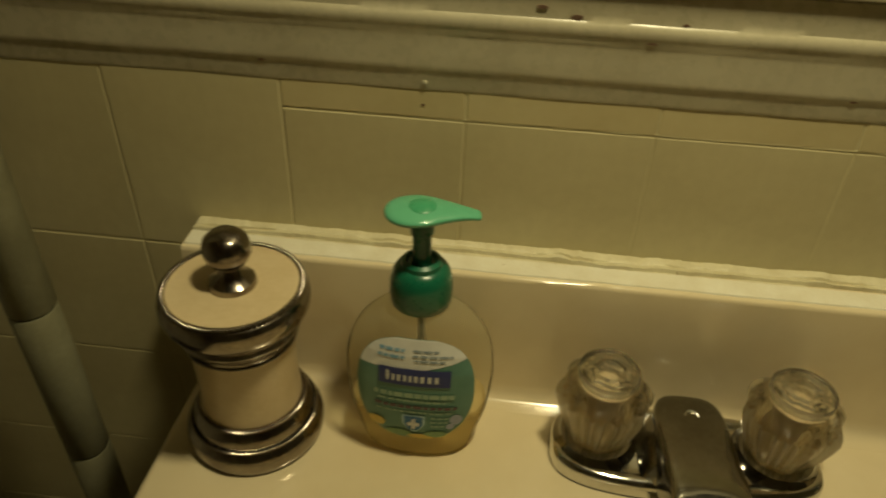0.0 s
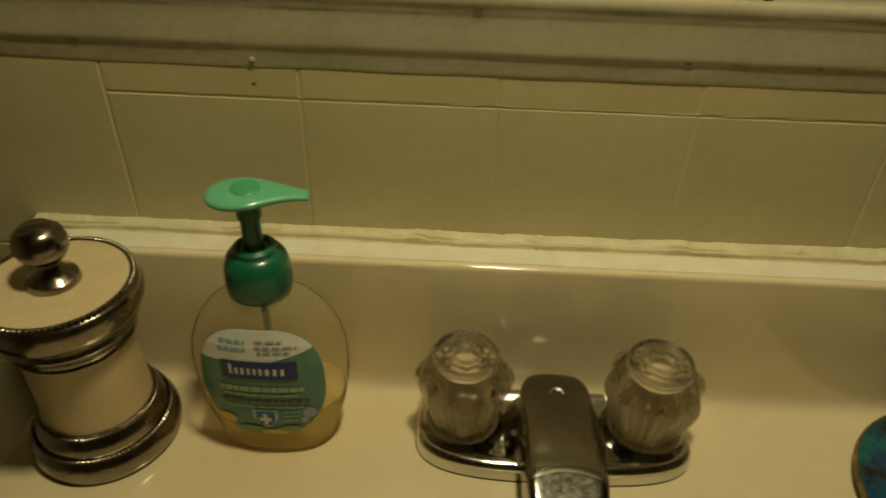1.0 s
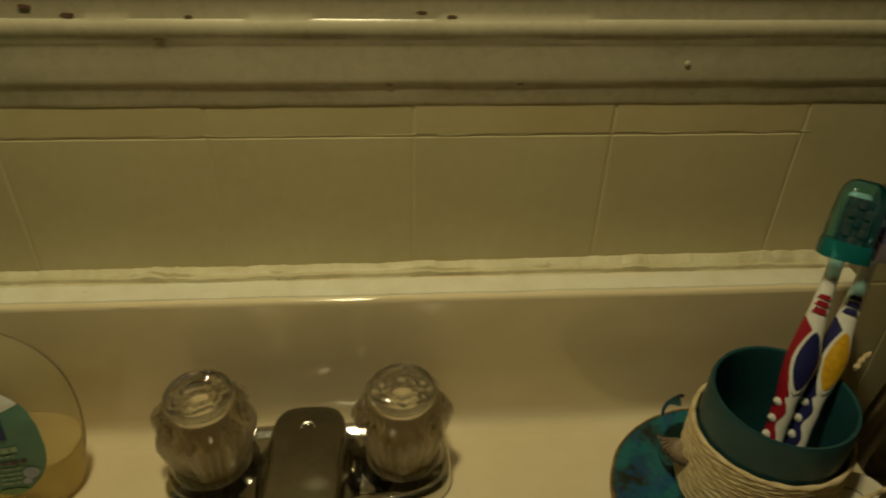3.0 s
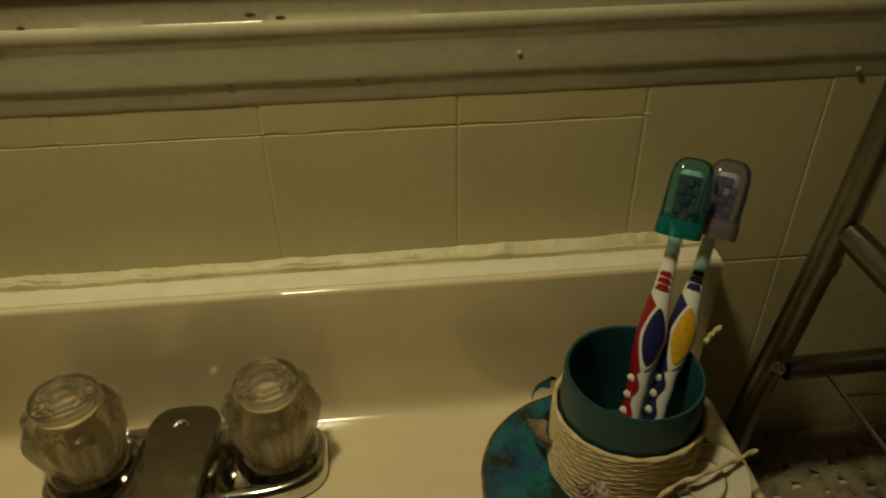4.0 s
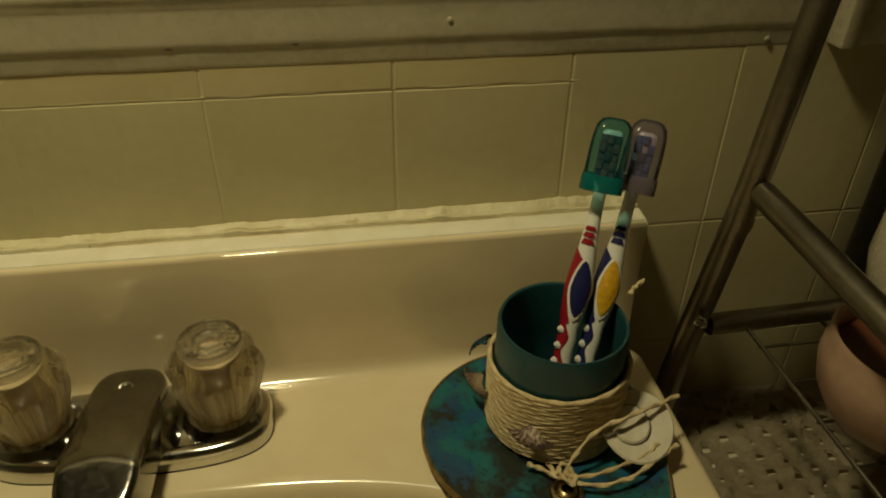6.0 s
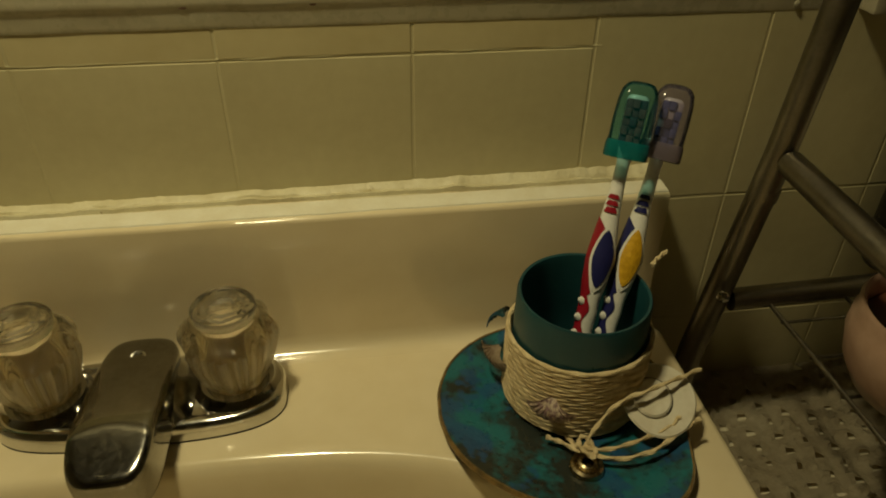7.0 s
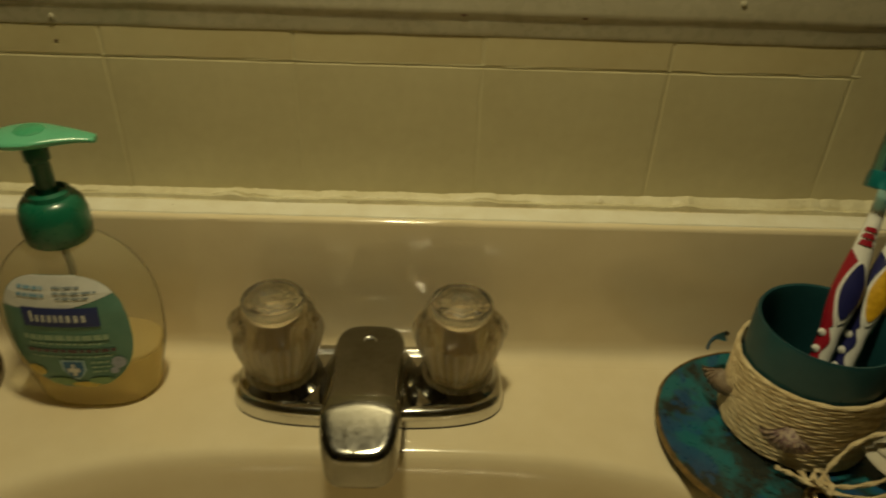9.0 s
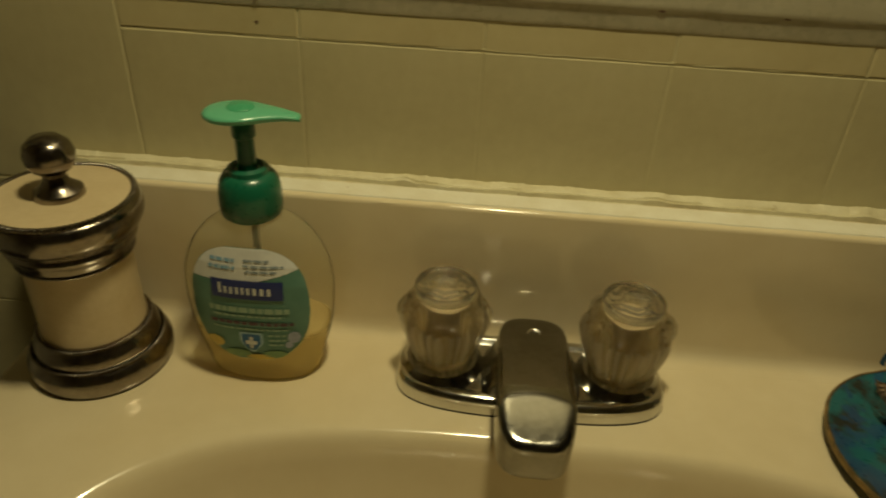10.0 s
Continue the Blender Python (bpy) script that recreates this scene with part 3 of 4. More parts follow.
WHITEP = material("milky_plastic", (0.7, 0.68, 0.6), rough=0.4)
LABEL_GREEN = material("label_sage", (0.12, 0.26, 0.20), (0.09, 0.22, 0.17), rough=0.4, scale=60, fine=300)
LABEL_WHITE = material("label_white", (0.78, 0.78, 0.74), rough=0.4)
NAVY = material("label_navy", (0.015, 0.03, 0.17), rough=0.4)
SKY = material("label_sky", (0.25, 0.45, 0.62), rough=0.4)
SKYL = material("label_pale_blue", (0.45, 0.66, 0.72), rough=0.4)
BLUE = material("label_blue", (0.03, 0.16, 0.36), rough=0.4)
GREYP = material("label_grey", (0.28, 0.33, 0.36), rough=0.4)
PALE = material("label_pale_green", (0.34, 0.48, 0.34), rough=0.4)
MAROON = material("label_maroon", (0.10, 0.05, 0.06), rough=0.4)
LEMON = material("label_lemon", (0.75, 0.56, 0.10), rough=0.4, scale=300)
LIME = material("label_lime", (0.22, 0.38, 0.16), rough=0.4, scale=300)
LILAC = material("label_lilac", (0.38, 0.42, 0.55), rough=0.4, scale=300)
BOTTLE = build_bottle()
# Dish, cup and toothbrushes
GLAZE = material("teal_glaze", (0.013, 0.125, 0.145), (0.020, 0.026, 0.022), rough=0.3, scale=42, fine=240, coat=0.5, bump=0.35, bump_scale=140, patch=0.24, speck=((0.014, 0.070, 0.17), 34, 0.53))
GILT = material("worn_gilt_edge", (0.34, 0.22, 0.08), (0.12, 0.09, 0.04), rough=0.35, metal=0.5, scale=120, fine=500)
TEAL = material("frosted_teal_glass", (0.018, 0.086, 0.100), (0.013, 0.068, 0.080), rough=0.33, scale=40, fine=300)
TEAL.node_tree.nodes["Principled BSDF"].inputs["Transmission Weight"].default_value = 0.25
ROPE = material("jute_twine", (0.80, 0.66, 0.40), (0.58, 0.44, 0.23), rough=0.85, scale=180, fine=1200, bump=0.6, bump_scale=1800)
SHELL = material("white_shell", (0.74, 0.70, 0.58), (0.60, 0.54, 0.42), rough=0.4, scale=60, fine=300, bump=0.1)
SHELLB = material("brown_shell", (0.52, 0.42, 0.30), (0.30, 0.21, 0.14), rough=0.5, scale=120, fine=500, bump=0.3)
SHELLV = material("violet_shell", (0.70, 0.58, 0.46), (0.34, 0.22, 0.22), rough=0.5, scale=420, fine=900, bump=0.3, patch=0.2)
BRASS = material("brass_eyelet", (0.58, 0.48, 0.30), (0.34, 0.27, 0.15), rough=0.25, metal=1.0, scale=90)
DX, DY = 0.252, -0.107


def build_dish():
    d = thing("dish", "teal glazed leaf-shaped dish with worn gilt edge", "dish", (DX, DY, DECK))
    keys = [0, 25, 45, 70, 90, 120, 150, 180, 205, 225, 250, 270, 290, 303, 318, 338, 360]
    reach = [0.063, 0.064, 0.066, 0.067, 0.068, 0.075, 0.080, 0.081, 0.080, 0.077, 0.075, 0.078, 0.083, 0.083, 0.070, 0.064, 0.063]
    n = 120
    base = [np.interp(360 * i / n, keys, reach) for i in range(n)]
    edge = [sum(base[(i + k) % n] for k in range(-3, 4)) / 7 * (1 + 0.006 * noise.noise((i * 0.35, 2, 0))) for i in range(n)]

    def ring(k, z, wob=0.0):
        return [(k * edge[i] * math.cos(2 * math.pi * i / n), k * edge[i] * math.sin(2 * math.pi * i / n), z + wob * noise.noise((i * 0.13, 5, 0))) for i in range(n)]
    part("dish_body", loft([ring(0.55, 0.0), ring(0.62, 0.0), ring(0.80, 0.0035), ring(0.985, 0.0080, 0.001), ring(0.992, 0.0106, 0.001), ring(0.95, 0.0098, 0.001), ring(0.80, 0.0068), ring(0.62, 0.0052), ring(0.3, 0.0048), ring(0.02, 0.0048)]), GLAZE, d)
    part("gilt_edge", loft([ring(0.984, 0.0072, 0.001), ring(0.998, 0.0078, 0.001), ring(1.0, 0.0098, 0.001), ring(0.990, 0.0112, 0.001), ring(0.976, 0.0108, 0.001)], cap=False), GILT, d, "worn gilt edge")
    eye = part("eyelet", moved(lathe([(0.0045, 0.002), (0.0075, 0.0035), (0.0090, 0.0025), (0.0095, 0.0), (0.0, 0.0)], 32, cap=False), pose(-0.006, -0.045, 0.0064)), BRASS, d)
    part("inner_ring", moved(lathe([(0.0030, 0.004), (0.0040, 0.0052), (0.0052, 0.0045), (0.0054, 0.002)], 28, cap=False), pose(-0.006, -0.045, 0.0066)), BRASS, eye)
    return d


build_dish()
CX, CY, CZ = 0.2545, -0.092, DECK + 0.006


def build_cup():
    c = thing("toothbrush_cup", "frosted teal glass tumbler wrapped in jute twine", "cup", (CX, CY, CZ))
    prof = [(0.0, 0.0), (0.0362, 0.0), (0.0382, 0.003), (0.0380, 0.040), (0.0372, 0.072), (0.0364, 0.0740), (0.0350, 0.0735), (0.0342, 0.070), (0.0345, 0.040), (0.0340, 0.008), (0.0, 0.006)]
    part("tumbler", lathe(prof, 80, cap=False), TEAL, c)
    turns, per = 22, 120
    for k in range(turns):
        z = 0.0028 + k * 0.00218
        path = []
        for i in range(per):
            t = 2 * math.pi * i / per
            tilt = 0.0018 * math.sin(t + 2.2) * k / turns
            path.append(((0.0405 + 0.0003 * noise.noise((i * 0.4, k, 0))) * math.cos(t), (0.0405 + 0.0003 * noise.noise((i * 0.4, k, 4))) * math.sin(t), z + tilt + 0.0005 * noise.noise((i * 0.16, k * 1.7, 8))))
        part("twine_turn", tube(path, 0.00135, 8, bumpy=lambda t, i: 1 + 0.13 * math.sin(t * 2 + i * 0.89 + k * 2.4), wrap=True), ROPE, c)
    return c


build_cup()


def shell_fan(name, at, turn, size, mat, label, ribs=9):
    rings = []
    for k in range(7):
        u = k / 6
        r = size * (0.08 + 0.92 * u)
        ring = []
        for i in range(37):
            a = -1.15 + 2.3 * i / 36
            ring.append((r * math.sin(a), -r * math.cos(a) * 0.95, size * 0.34 * math.sin(math.pi * min(1, u * 0.98 + 0.02)) + size * 0.035 * u * math.cos(ribs * 2 * math.pi * i / 36)))
        rings.append(ring)
    bm = loft(rings, closed=False, cap=False)
    bmesh.ops.solidify(bm, geom=bm.faces[:], thickness=size * 0.08)
    ob = part(name, bm, mat)
    ob.matrix_world = Matrix.Translation(at) @ turn
    return tagged(ob, label, "shell")


shell_fan("seashell", (CX - 0.0230, CY - 0.0350, DECK + 0.0370), Euler((radians(72), 0, radians(-33))).to_matrix().to_4x4(), 0.0165, SHELLV, "small violet-brown seashell glued on the twine")
shell_fan("seashell", (CX - 0.0425, CY + 0.010, DECK + 0.036), Euler((radians(78), 0, radians(-62))).to_matrix().to_4x4(), 0.017, SHELLB, "brown seashell glued beside the cup")
shell_fan("seashell", (CX - 0.036, CY + 0.030, DECK + 0.040), Euler((radians(40), 0, radians(-140))).to_matrix().to_4x4(), 0.013, GLAZE, "teal painted shell behind the cup")


def disc_shell():
    s = thing("shell_disc", "round white shell disc strung with twine", "shell", (0.318, -0.112, DECK + 0.027))
    s.matrix_world = pose(0.2930, -0.1280, DECK + 0.0270, 26, -8, 14)
    part("large_disc", lathe([(0.0, -0.0012), (0.0205, -0.0010), (0.0215, 0.0), (0.0205, 0.0010), (0.012, 0.0005), (0.0, 0.0003)], 56, cap=False, wave=lambda t, r, z: r * (1 + 0.02 * math.sin(3 * t + 1))), SHELL, s)
    part("small_disc", moved(lathe([(0.0, 0.0), (0.0100, 0.0), (0.0112, 0.0012), (0.0100, 0.0022), (0.0, 0.0018)], 40, cap=False), pose(-0.004, 0.002, 0.0008)), SHELL, s)
    part("dark_ring", moved(tube([(0.0114 * math.cos(t), 0.0114 * math.sin(t), 0) for t in [i * math.pi / 12 for i in range(-5, 9)]], 0.0006, 6), pose(-0.004, 0.002, 0.0012)), DARK, s)
    return s


disc_shell()


Z = DECK


def twine(name, rows, r, label):
    path = smooth_rows([Vector(r) + Vector((-0.017, -0.013 * min(1.0, max(0.0, (r[0] - 0.258) / 0.05)) + 0.002, 0.0)) * min(1.0, max(0.0, (r[0] - 0.225) / 0.03)) if r[2] < Z + 0.06 else Vector(r) for r in rows], 8)
    for i, p in enumerate(path):
        p += Vector((noise.noise((i * 0.3, 1, 0)), noise.noise((i * 0.3, 4, 0)), noise.noise((i * 0.3, 7, 0)))) * 0.0006
    ob = part(name, tube(path, r, 8, bumpy=lambda t, i: 1 + 0.34 * math.sin(2 * t + i * 1.1)), ROPE)
    return tagged(ob, label, "twine")


twine("twine_loop", [(0.256, -0.1365, Z + 0.012), (0.262, -0.146, Z + 0.012), (0.268, -0.140, Z + 0.020), (0.282, -0.130, Z + 0.033), (0.300, -0.122, Z + 0.038), (0.322, -0.112, Z + 0.037), (0.339, -0.104, Z + 0.034)], 0.0011, "jute twine tied over the shell disc")
twine("twine_loop", [(0.232, -0.133, Z + 0.011), (0.248, -0.1375, Z + 0.010), (0.262, -0.1475, Z + 0.0125), (0.280, -0.150, Z + 0.0125), (0.300, -0.143, Z + 0.014), (0.318, -0.133, Z + 0.018), (0.331, -0.128, Z + 0.020)], 0.0012, "loose jute twine lying on the dish")
twine("twine_loop", [(0.262, -0.146, Z + 0.014), (0.276, -0.146, Z + 0.015), (0.294, -0.139, Z + 0.017), (0.312, -0.131, Z + 0.020), (0.319, -0.127, Z + 0.023)], 0.0011, "loose end of jute twine on the dish")
twine("twine_loop", [(0.260, -0.143, Z + 0.016), (0.2605, -0.150, Z + 0.017), (0.266, -0.152, Z + 0.014), (0.268, -0.146, Z + 0.015), (0.263, -0.141, Z + 0.018), (0.259, -0.146, Z + 0.014)], 0.0011, "small knot of jute twine")
twine("twine_loop", [(0.296, -0.082, Z + 0.086), (0.301, -0.078, Z + 0.088), (0.3075, -0.074, Z + 0.0895)], 0.0012, "frayed twine end at the cup rim")

WHITE = material("white_brush_plastic", (0.80, 0.79, 0.74), rough=0.3, scale=30, coat=0.2)
RED = material("red_grip_rubber", (0.30, 0.010, 0.022), rough=0.4)
INDIGO = material("indigo_grip_rubber", (0.016, 0.018, 0.10), rough=0.4)
YELLOW = material("yellow_grip_rubber", (0.72, 0.42, 0.02), (0.55, 0.30, 0.01), rough=0.45, scale=300, bump=0.3, bump_scale=700)
CAPT = thin("teal_clear_cap", (0.62, 0.90, 0.92), 0.10, (0.014, 0.30, 0.34), 0.15, 1.30)
CAPV = thin("violet_clear_cap", (0.82, 0.79, 0.88), 0.12, (0.40, 0.35, 0.44), 0.20, 1.35)
COLLART = thin("teal_collar", (0.40, 0.85, 0.84), 0.15, (0.014, 0.27, 0.29), 0.62, 1.35)
COLLARV = thin("violet_collar", (0.80, 0.76, 0.84), 0.15, (0.36, 0.30, 0.35), 0.50, 1.35)
BRIST = material("bristles", (0.20, 0.075, 0.065), (0.06, 0.028, 0.03), rough=0.8, scale=300)
DARKT = material("dark_tufts", (0.05, 0.035, 0.05), rough=0.8)
PALET = material("pale_tufts", (0.45, 0.40, 0.40), rough=0.8)
BRISTB = material("blue_bristles", (0.10, 0.12, 0.28), (0.03, 0.04, 0.13), rough=0.8, scale=300)

BRUSH = [(0.0, 0.0040, 0.0035), (0.004, 0.0054, 0.0045), (0.012, 0.0050, 0.0042), (0.020, 0.0056, 0.0045), (0.028, 0.0050, 0.0042), (0.036, 0.0054, 0.0045), (0.044, 0.0050, 0.0045), (0.052, 0.0054, 0.0047), (0.060, 0.0053, 0.0050), (0.070, 0.0068, 0.0058),
         (0.084, 0.0076, 0.0062), (0.096, 0.0064, 0.0055), (0.106, 0.0052, 0.0046), (0.118, 0.0042, 0.0040), (0.132, 0.0036, 0.0034), (0.140, 0.0040, 0.0034), (0.146, 0.0058, 0.0030), (0.168, 0.0060, 0.0030), (0.172, 0.0040, 0.0022)]


def brush_at(z):
    zs = [r[0] for r in BRUSH]
    return np.interp(z, zs, [r[1] for r in BRUSH]), np.interp(z, zs, [r[2] for r in BRUSH])


def brush_patch(z0, z1, left, right, lift, nz=20, nx=10):
    """A raised grip on the brush's front; left and right are shares of the half width at a share of the length."""
    rings = []
    for k in range(nz + 1):
        u = k / nz
        z = z0 + (z1 - z0) * u
        w, d = brush_at(z)
        l, r = left(u), right(u)
        ring = []
        for i in range(nx + 1):
            s = max(-1.0, min(1.0, l + (r - l) * i / nx))
            a = math.asin(s)
            ring.append(((w + lift) * math.sin(a), -(d + lift) * math.cos(a), z))
        rings.append(ring)
    return loft(rings, closed=False, cap=False)


def build_brush(at, top, turn, grip, pad, cap_mat, brist, collar, label, pale=False):
    d = (Vector(top) - Vector(at)).normalized()
    b = thing("toothbrush", label, "toothbrush", at, group="toothbrushes in the cup")
    b.matrix_world = Matrix.Translation(at) @ d.to_track_quat("Z", "Y").to_matrix().to_4x4() @ pose(0, 0, 0, 0, 0, 180 + turn) @ Matrix.Diagonal((1, 1, 1.022, 1))
    part("handle", loft([superellipse(w, t, 2.2, 24, z) for z, w, t in smooth_rows(BRUSH, 4)]), WHITE, b)
    curve = lambda u: 0.55 * math.sin(math.pi * min(1, max(0, u)))
    part("grip", brush_patch(0.002, 0.106, lambda u: -0.99, lambda u: (-0.15 + 0.22 * math.sin(u * 40) if u < 0.60 else -0.99 + 1.25 * (1 - abs((u - 0.80) / 0.20)) if u > 0.8 else -0.15 - 0.35 * math.sin(math.pi * (u - 0.60) / 0.20)), 0.0006, 60), grip, b, "rubber side grip")
    part("grip_top", brush_patch(0.088, 0.106, lambda u: -0.98, lambda u: 0.98 - 1.9 * u ** 1.5, 0.0007), grip, b)
    lens = lambda k: (lambda u: 0.15 - k * math.sin(math.pi * u) ** 0.6, lambda u: 0.15 + k * math.sin(math.pi * u) ** 0.6)
    part("thumb_border", brush_patch(0.0650, 0.1030, *lens(0.82), 0.0009), WHITE, b)
    part("thumb_pad", brush_patch(0.0680, 0.1005, *lens(0.62), 0.0014), pad, b, "coloured oval thumb pad")
    for k, z in enumerate((0.1095, 0.1135, 0.1172)):
        part("grip_bar", brush_patch(z, z + 0.0031 - k * 0.0004, lambda u: -0.75 + 0.2 * u, lambda u: 0.55 - 0.2 * u, 0.0008, 4), grip, b)
    for k, z in enumerate((0.030, 0.0395, 0.0490, 0.0585)):
        w, t = brush_at(z)
        nub = lathe([(0.0, 0.0), (0.0026, 0.0), (0.0023, 0.0014), (0.0011, 0.0028), (0.0, 0.0030)], 12, cap=False)
        part("grip_nub", moved(nub, Matrix.Translation((-w * 0.75, -t * 0.55, z)) @ Euler((radians(70), 0, radians(-50))).to_matrix().to_4x4()), WHITE, b)
    part("brush_head", box(-0.0056, 0.0056, -0.0030, 0.0032, 0.146, 0.170, 0.0012), WHITE, b)
    for r in range(5):
        for q in range(3):
            x, z, tall = -0.0036 + 0.0036 * q, 0.1488 + 0.0046 * r, 0.0095 + 0.0015 * ((r + q) % 2)
            part("bristle_tuft", box(x - 0.0018, x + 0.0018, -0.002 - tall, -0.002, z - 0.0023, z + 0.0023, 0.0005), PALET if pale and (r * 3 + q * 2) % 5 == 1 else DARKT if (r * 2 + q) % 5 == 0 else brist, b)
    w, t0, t1 = 0.0112, -0.0165, 0.0052
    hood = [superellipse(w * k, (t1 - t0) / 2 * k, 4.0, 40, z, 0, (t0 + t1) / 2) for k, z in ((1.00, 0.1395), (1.05, 0.1403), (1.04, 0.1465), (0.98, 0.1475), (0.97, 0.160), (0.92, 0.1695), (0.82, 0.1745), (0.64, 0.1772), (0.40, 0.1784))]
    part("cap", loft(hood), cap_mat, b, "see-through travel cap over the bristles")
    band = [superellipse(w * k, (t1 - t0) / 2 * k, 4.0, 40, z, 0, (t0 + t1) / 2) for k, z in ((0.96, 0.1390), (1.035, 0.1393), (1.055, 0.1402), (1.045, 0.1462), (1.01, 0.1480))]
    part("cap_collar", loft(band, cap=False), collar, b, "cloudy lower band of the cap")
    return b


build_brush((0.2470, -0.1080, 0.829), (0.2850, -0.0500, 0.985), 8, RED, INDIGO, CAPT, BRIST, COLLART, "red and white toothbrush with teal travel cap")
build_brush((0.2590, -0.1090, 0.829), (0.3060, -0.0480, 0.980), 12, INDIGO, YELLOW, CAPV, BRISTB, COLLARV, "indigo and white toothbrush with violet travel cap", True)
# Rack, pot and cover beside the sink
COVER = material("stained_lace_cover", (0.60, 0.53, 0.38), (0.40, 0.33, 0.22), rough=0.8, scale=16, fine=200, bump=0.8, bump_scale=160)
PINK = material("pink_glazed_pot", (0.42, 0.28, 0.21), (0.32, 0.20, 0.14), rough=0.35, scale=30, fine=200, bump=0.1, coat=0.2)
SOIL = material("red_brown_wax", (0.16, 0.05, 0.02), (0.09, 0.03, 0.015), rough=0.6)
PORCELAIN = material("cream_porcelain", (0.70, 0.64, 0.48), rough=0.25, scale=10, coat=0.3)
BLACK = material("black_plastic", (0.012, 0.011, 0.010), rough=0.3)
POLE = material("grey_green_paint", (0.30, 0.29, 0.19), (0.22, 0.21, 0.13), rough=0.5, scale=25, fine=250, bump=0.15)


def build_rack():
    r = thing("rack", "dull brushed-steel tube rack with wire shelf", "rack", (0.38, -0.05, 0.0))
    part("post", tube([(-0.060, 0.002, 0.02), (-0.030, 0.002, 0.70), (-0.022, 0.002, 0.80), (-0.012, 0.002, 0.87), (-0.001, 0.002, 0.95), (0.009, 0.001, 1.07), (0.022, 0.0, 1.35)], 0.0086, 20), STEEL, r)
    part("post_joint", tube([(-0.0045, 0.002, 0.920), (-0.0035, 0.002, 0.9275)], 0.0091, 20), STEEL, r)
    part("side_rail", tube([(0.000, -0.008, 0.948), (-0.006, -0.15, 0.947), (-0.008, -0.30, 0.946)], 0.0078, 20), STEEL, r)
    part("cross_rail", tube([(-0.006, 0.0, 0.843), (0.34, 0.004, 0.848)], 0.0075, 16), STEEL, r)
    part("bolt", moved(lathe([(0.0, 0.0), (0.004, 0.0), (0.004, 0.002), (0.0025, 0.0035), (0.0, 0.004)], 16, cap=False), pose(-0.020, -0.012, 0.857, 90, 0, -30)), CHROME, r)
    for x in (0.020, 0.075, 0.130, 0.185, 0.240):
        part("shelf_wire", tube([(x, 0.0, 0.841), (x, -0.30, 0.841)], 0.0014, 8), STEEL, r)
    for k in range(9):
        part("shelf_wire", tube([(0.020, -0.022 - 0.033 * k, 0.8385), (0.33, -0.022 - 0.033 * k, 0.8385)], 0.0011, 8), STEEL, r)
    return r


build_rack()


def build_tank():
    t = thing("toilet_tank", "cream porcelain tank beside the sink", "toilet tank", (0.62, -0.105, 0.0))
    part("tank_body", box(-0.225, 0.24, -0.09, 0.095, 0.36, 0.70, 0.02), PORCELAIN, t)
    part("tank_lid", box(-0.235, 0.25, -0.10, 0.10, 0.70, 0.725, 0.008), PORCELAIN, t)
    part("pedestal", box(-0.10, 0.12, -0.08, 0.09, 0.0, 0.365, 0.03), PORCELAIN, t)
    return t


build_tank()


def build_cover():
    bm = bmesh.new()
    nx, ny = 130, 56
    grid = [[bm.verts.new((0.383 + 0.46 * i / nx, -0.208 + 0.203 * j / ny, 0.7285 + 0.004 * noise.noise((i * 0.09, j * 0.09, 3)) + 0.0018 * noise.noise((i * 0.5, j * 0.5, 7)))) for i in range(nx + 1)] for j in range(ny + 1)]
    rnd = random.Random(6)
    for j in range(ny):
        for i in range(nx):
            cell = ((i // 5) * 31 + (j // 4) * 17) % 7
            oval = i % 5 in (1, 2, 3) and (j + 2 * ((i // 5) % 2)) % 4 in (1, 2) and cell != 3
            if oval:
                grid[j][i].co.z += 0.0035 if i % 5 == 2 else 0.0018
            slit = i % 5 in (2, 3) and (j + 2 * ((i // 5) % 2)) % 4 == 0 and rnd.random() < 0.75
            if not slit:
                bm.faces.new((grid[j][i], grid[j][i + 1], grid[j + 1][i + 1], grid[j + 1][i]))
    bmesh.ops.solidify(bm, geom=bm.faces[:], thickness=0.0022)
    return tagged(part("lace_cover", bm, COVER), "stained beige pierced cover on the tank lid", "cover")


build_cover()


def build_pot():
    p = thing("pot", "pink glazed pot with red-brown filling on wire shelf", "pot", (0.438, -0.146, 0.8425))
    part("pot_body", lathe([(0.0, 0.0), (0.026, 0.0), (0.036, 0.006), (0.044, 0.020), (0.0475, 0.036), (0.0470, 0.046), (0.0455, 0.049), (0.0460, 0.056), (0.0445, 0.0585), (0.0425, 0.056), (0.0420, 0.042), (0.0, 0.040)], 64, cap=False), PINK, p)
    part("filling", lathe([(0.0, 0.044), (0.0418, 0.0435), (0.0418, 0.0420), (0.0, 0.0420)], 48, cap=False), SOIL, p)
    return p


build_pot()


def build_jug():
    j = thing("round_jar", "cream rounded ceramic jar on the wire shelf", "jar", (0.526, -0.072, 0.8425))
    part("round_body", lathe([(0.0, 0.0), (0.035, 0.0), (0.046, 0.012), (0.053, 0.045), (0.052, 0.075), (0.043, 0.100), (0.028, 0.114), (0.014, 0.119), (0.0, 0.120)], 56, cap=False), PORCELAIN, j)
    return j


build_jug()


def build_black_bottle():
    b = thing("black_bottle", "black plastic bottle on the wire shelf", "bottle", (0.511, -0.0245, 0.8425))
    part("bottle_body", lathe([(0.0, 0.0), (0.020, 0.0), (0.022, 0.004), (0.022, 0.13), (0.018, 0.142), (0.010, 0.148), (0.0, 0.148)], 40, cap=False), BLACK, b)
    part("bottle_cap", lathe([(0.0, 0.1482), (0.010, 0.1482), (0.010, 0.170), (0.0, 0.171)], 32, cap=False), BLACK, b)
    return b


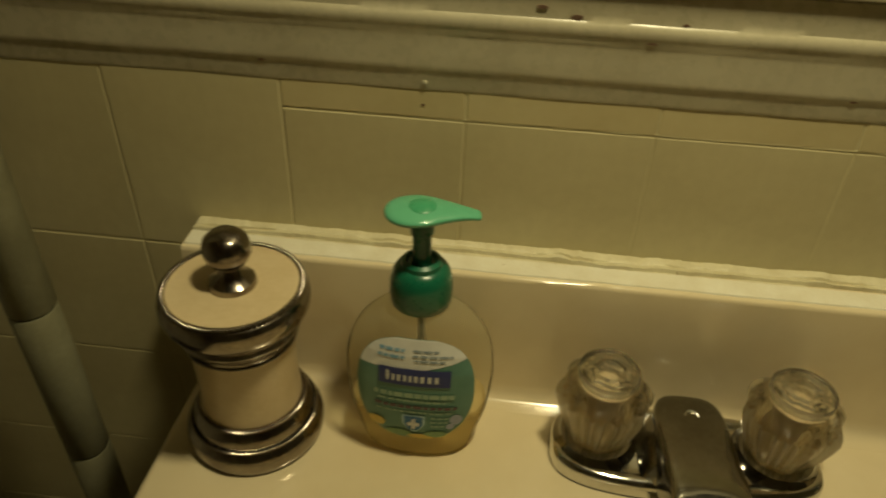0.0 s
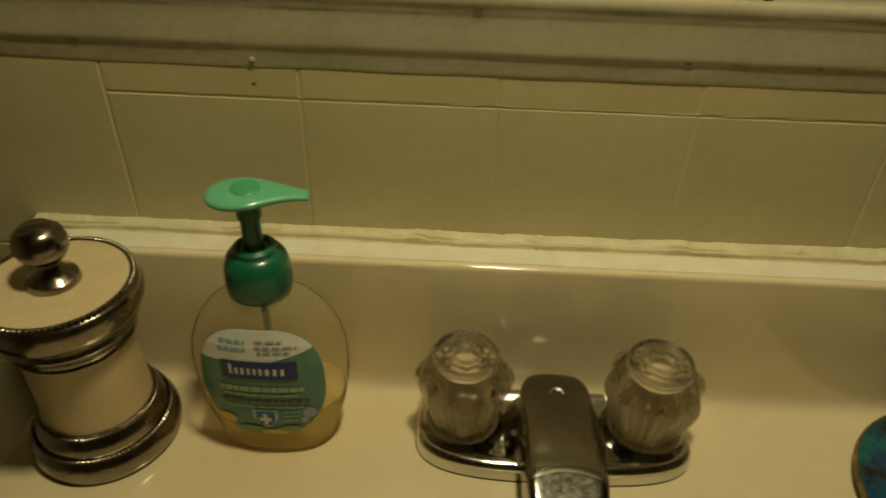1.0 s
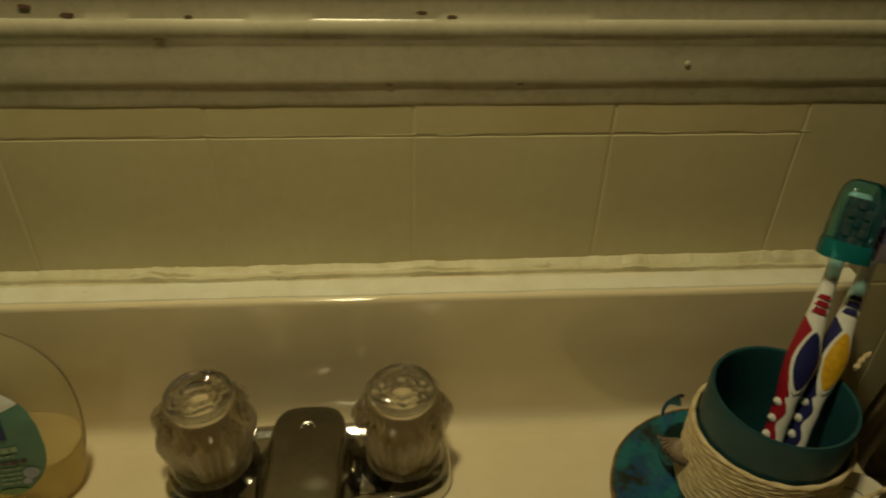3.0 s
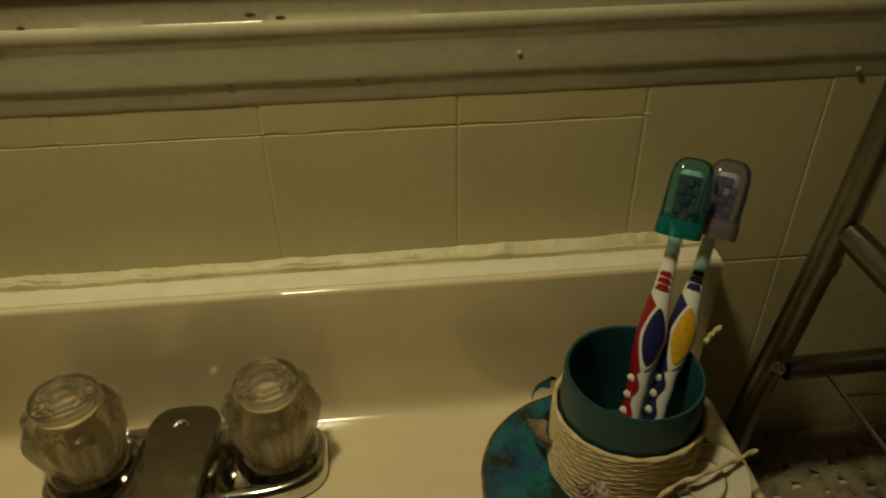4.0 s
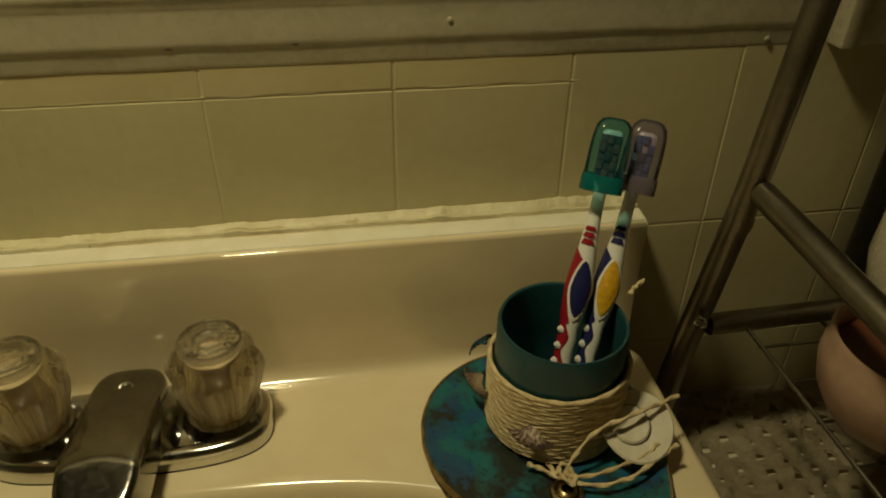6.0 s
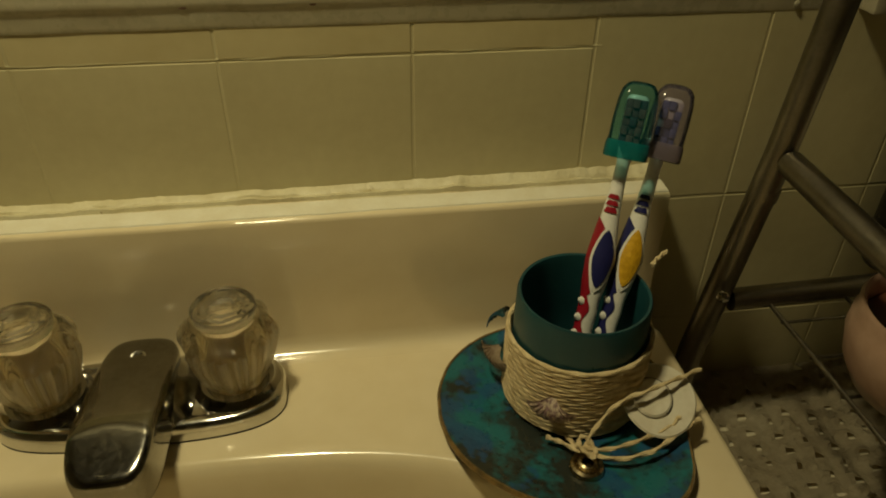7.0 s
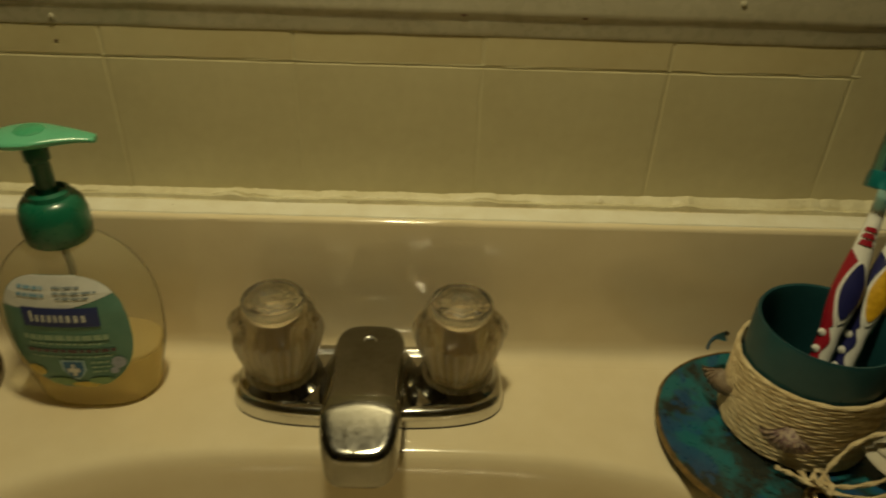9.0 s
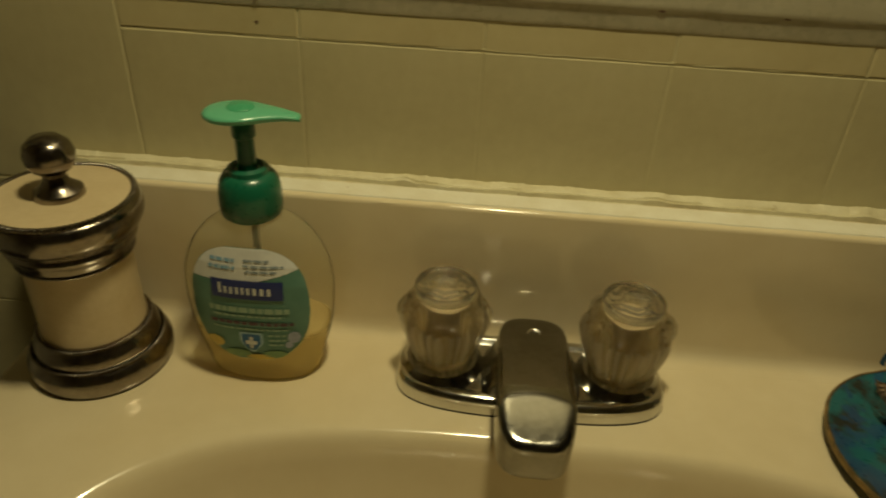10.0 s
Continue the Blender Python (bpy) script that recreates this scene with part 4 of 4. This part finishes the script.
build_black_bottle()

# Casing beside the moulding
for k, (x, w, y) in enumerate(((0.4335, 0.012, -0.016), (0.4475, 0.028, -0.009), (0.4775, 0.014, -0.014))):
    tagged(part("trim", box(x, x + w, y, 0.004, 1.017, 2.1, 0.003), TRIM), "upright painted casing strip", "trim", kind="structure")
tagged(part("wall_panel", box(-0.75, 0.432, -0.006, 0.003, 1.0805, 2.1, 0.001), LIGHTP := material("pale_panel_paint", (0.74, 0.70, 0.58), (0.66, 0.62, 0.48), rough=0.45, scale=14, fine=200, bump=0.1)), "pale painted panel above the moulding", "panel", kind="structure")

# Pipe left of the sink


def build_pipe():
    p = thing("pipe", "grey-green painted jointed upright pipe", "pipe", (-0.412, -0.055, 0))
    z = 0.0
    for h in (0.40, 0.34, 0.135, 0.5, 0.6):
        part("pipe_section", moved(lathe([(0.0, 0.0), (0.0135, 0.0), (0.0148, 0.002), (0.0148, h - 0.003), (0.0138, h - 0.0008), (0.0, h - 0.0008)], 32, cap=False), pose(0, 0, z)), POLE, p)
        z += h
    return p


build_pipe()


def build_basket():
    b = thing("basket", "dark brown woven basket on the floor", "basket", (-0.56, -0.16, 0.0))
    WICKER = material("dark_wicker", (0.07, 0.045, 0.028), (0.025, 0.016, 0.010), rough=0.6, scale=60, fine=300, bump=0.5)
    for k in range(24):
        s = 0.11 + 0.0012 * k
        path = [(q[0], q[1], 0.012 + k * 0.0235) for q in superellipse(s, s * 0.85, 4, 40, 0)]
        part("woven_band", tube(path, 0.012, 8, bumpy=lambda t, i: 1 + 0.12 * math.sin(i * math.pi / 2 + k * math.pi), wrap=True), WICKER, b)
    part("basket_floor", box(-0.1, 0.1, -0.085, 0.085, 0.002, 0.02, 0.003), WICKER, b)
    return b


build_basket()

# Nails and specks in the paint
for x, z in ((-0.171, 1.0215), (0.202, 1.0395)):
    n_ob = part("nail_head", moved(lathe([(0.0, 0.0), (0.0016, 0.0), (0.0014, 0.0008), (0.0, 0.0012)], 12, cap=False), pose(x, -0.0022 if z > 1.03 else -0.0009, z, 90)), TRIM)
    tagged(n_ob, "paint-covered nail head in the moulding", "nail")
n_ob = part("nail_head", moved(lathe([(0.0, 0.0), (0.0019, 0.0), (0.0016, 0.0008), (0.0, 0.0012)], 12, cap=False), pose(0.394, -0.0016, 1.0215, 90)), TRIM)
tagged(n_ob, "paint-covered nail head in the moulding", "nail")

# Tiles of the wall, alike pieces on one mesh


def tile_mesh(mat):
    bm = box(-PITCH / 2 + 0.0006, PITCH / 2 - 0.0006, 0.0, 0.0025, -PITCH / 2 + 0.0006, PITCH / 2 - 0.0006)
    front = [e for e in bm.edges if all(v.co.y < 0.001 for v in e.verts)]
    bmesh.ops.bevel(bm, geom=front, offset=0.0006, segments=2, affect="EDGES", profile=0.5)
    bmesh.ops.recalc_face_normals(bm, faces=bm.faces)
    me = bpy.data.meshes.new("tile")
    bm.to_mesh(me)
    bm.free()
    me.materials.append(mat)
    return me


ridge = [(-0.235 + 0.515 * i / 260, 0.0017, TILE_Z + 0.0006 + 0.0007 * noise.noise((i * 0.11, 3, 1))) for i in range(261)]
part("paint_ridge", tube(ridge, [0.0016 + 0.0005 * noise.noise((i * 0.07, 9, 2)) for i in range(261)], 12), TILE, wall, "ridge of old paint along a tile joint")
rnd = random.Random(12)
# top row coloured darker and browner to stand in for the rail's shade
RAIL_SHADE_TILE = material("rail_shade_tile", (0.56, 0.485, 0.275), (0.48, 0.40, 0.21), rough=0.42, scale=9, fine=120, bump=0.16, bump_scale=60)
TM, TM_SHADE = tile_mesh(TILE), tile_mesh(RAIL_SHADE_TILE)
for row in range(-6, 1):
    for col in range(-7, 9):
        buried = not -3 <= col <= 1  # joints under the rail filled with paint
        if buried and row == 0:
            continue
        t_ob = new("tile", TM_SHADE if row == 0 else TM)
        t_ob.parent = wall
        tall = 1.24 if buried and row == -1 else 1.0
        t_ob.matrix_world = pose(TILE_X + (col + 0.5) * PITCH, rnd.uniform(-0.00012, 0.00015), TILE_Z + (row + tall / 2) * PITCH, rnd.uniform(-0.04, 0.04), rnd.uniform(-0.08, 0.08), rnd.uniform(-0.04, 0.04)) @ Matrix.Diagonal((1, 1, tall, 1))
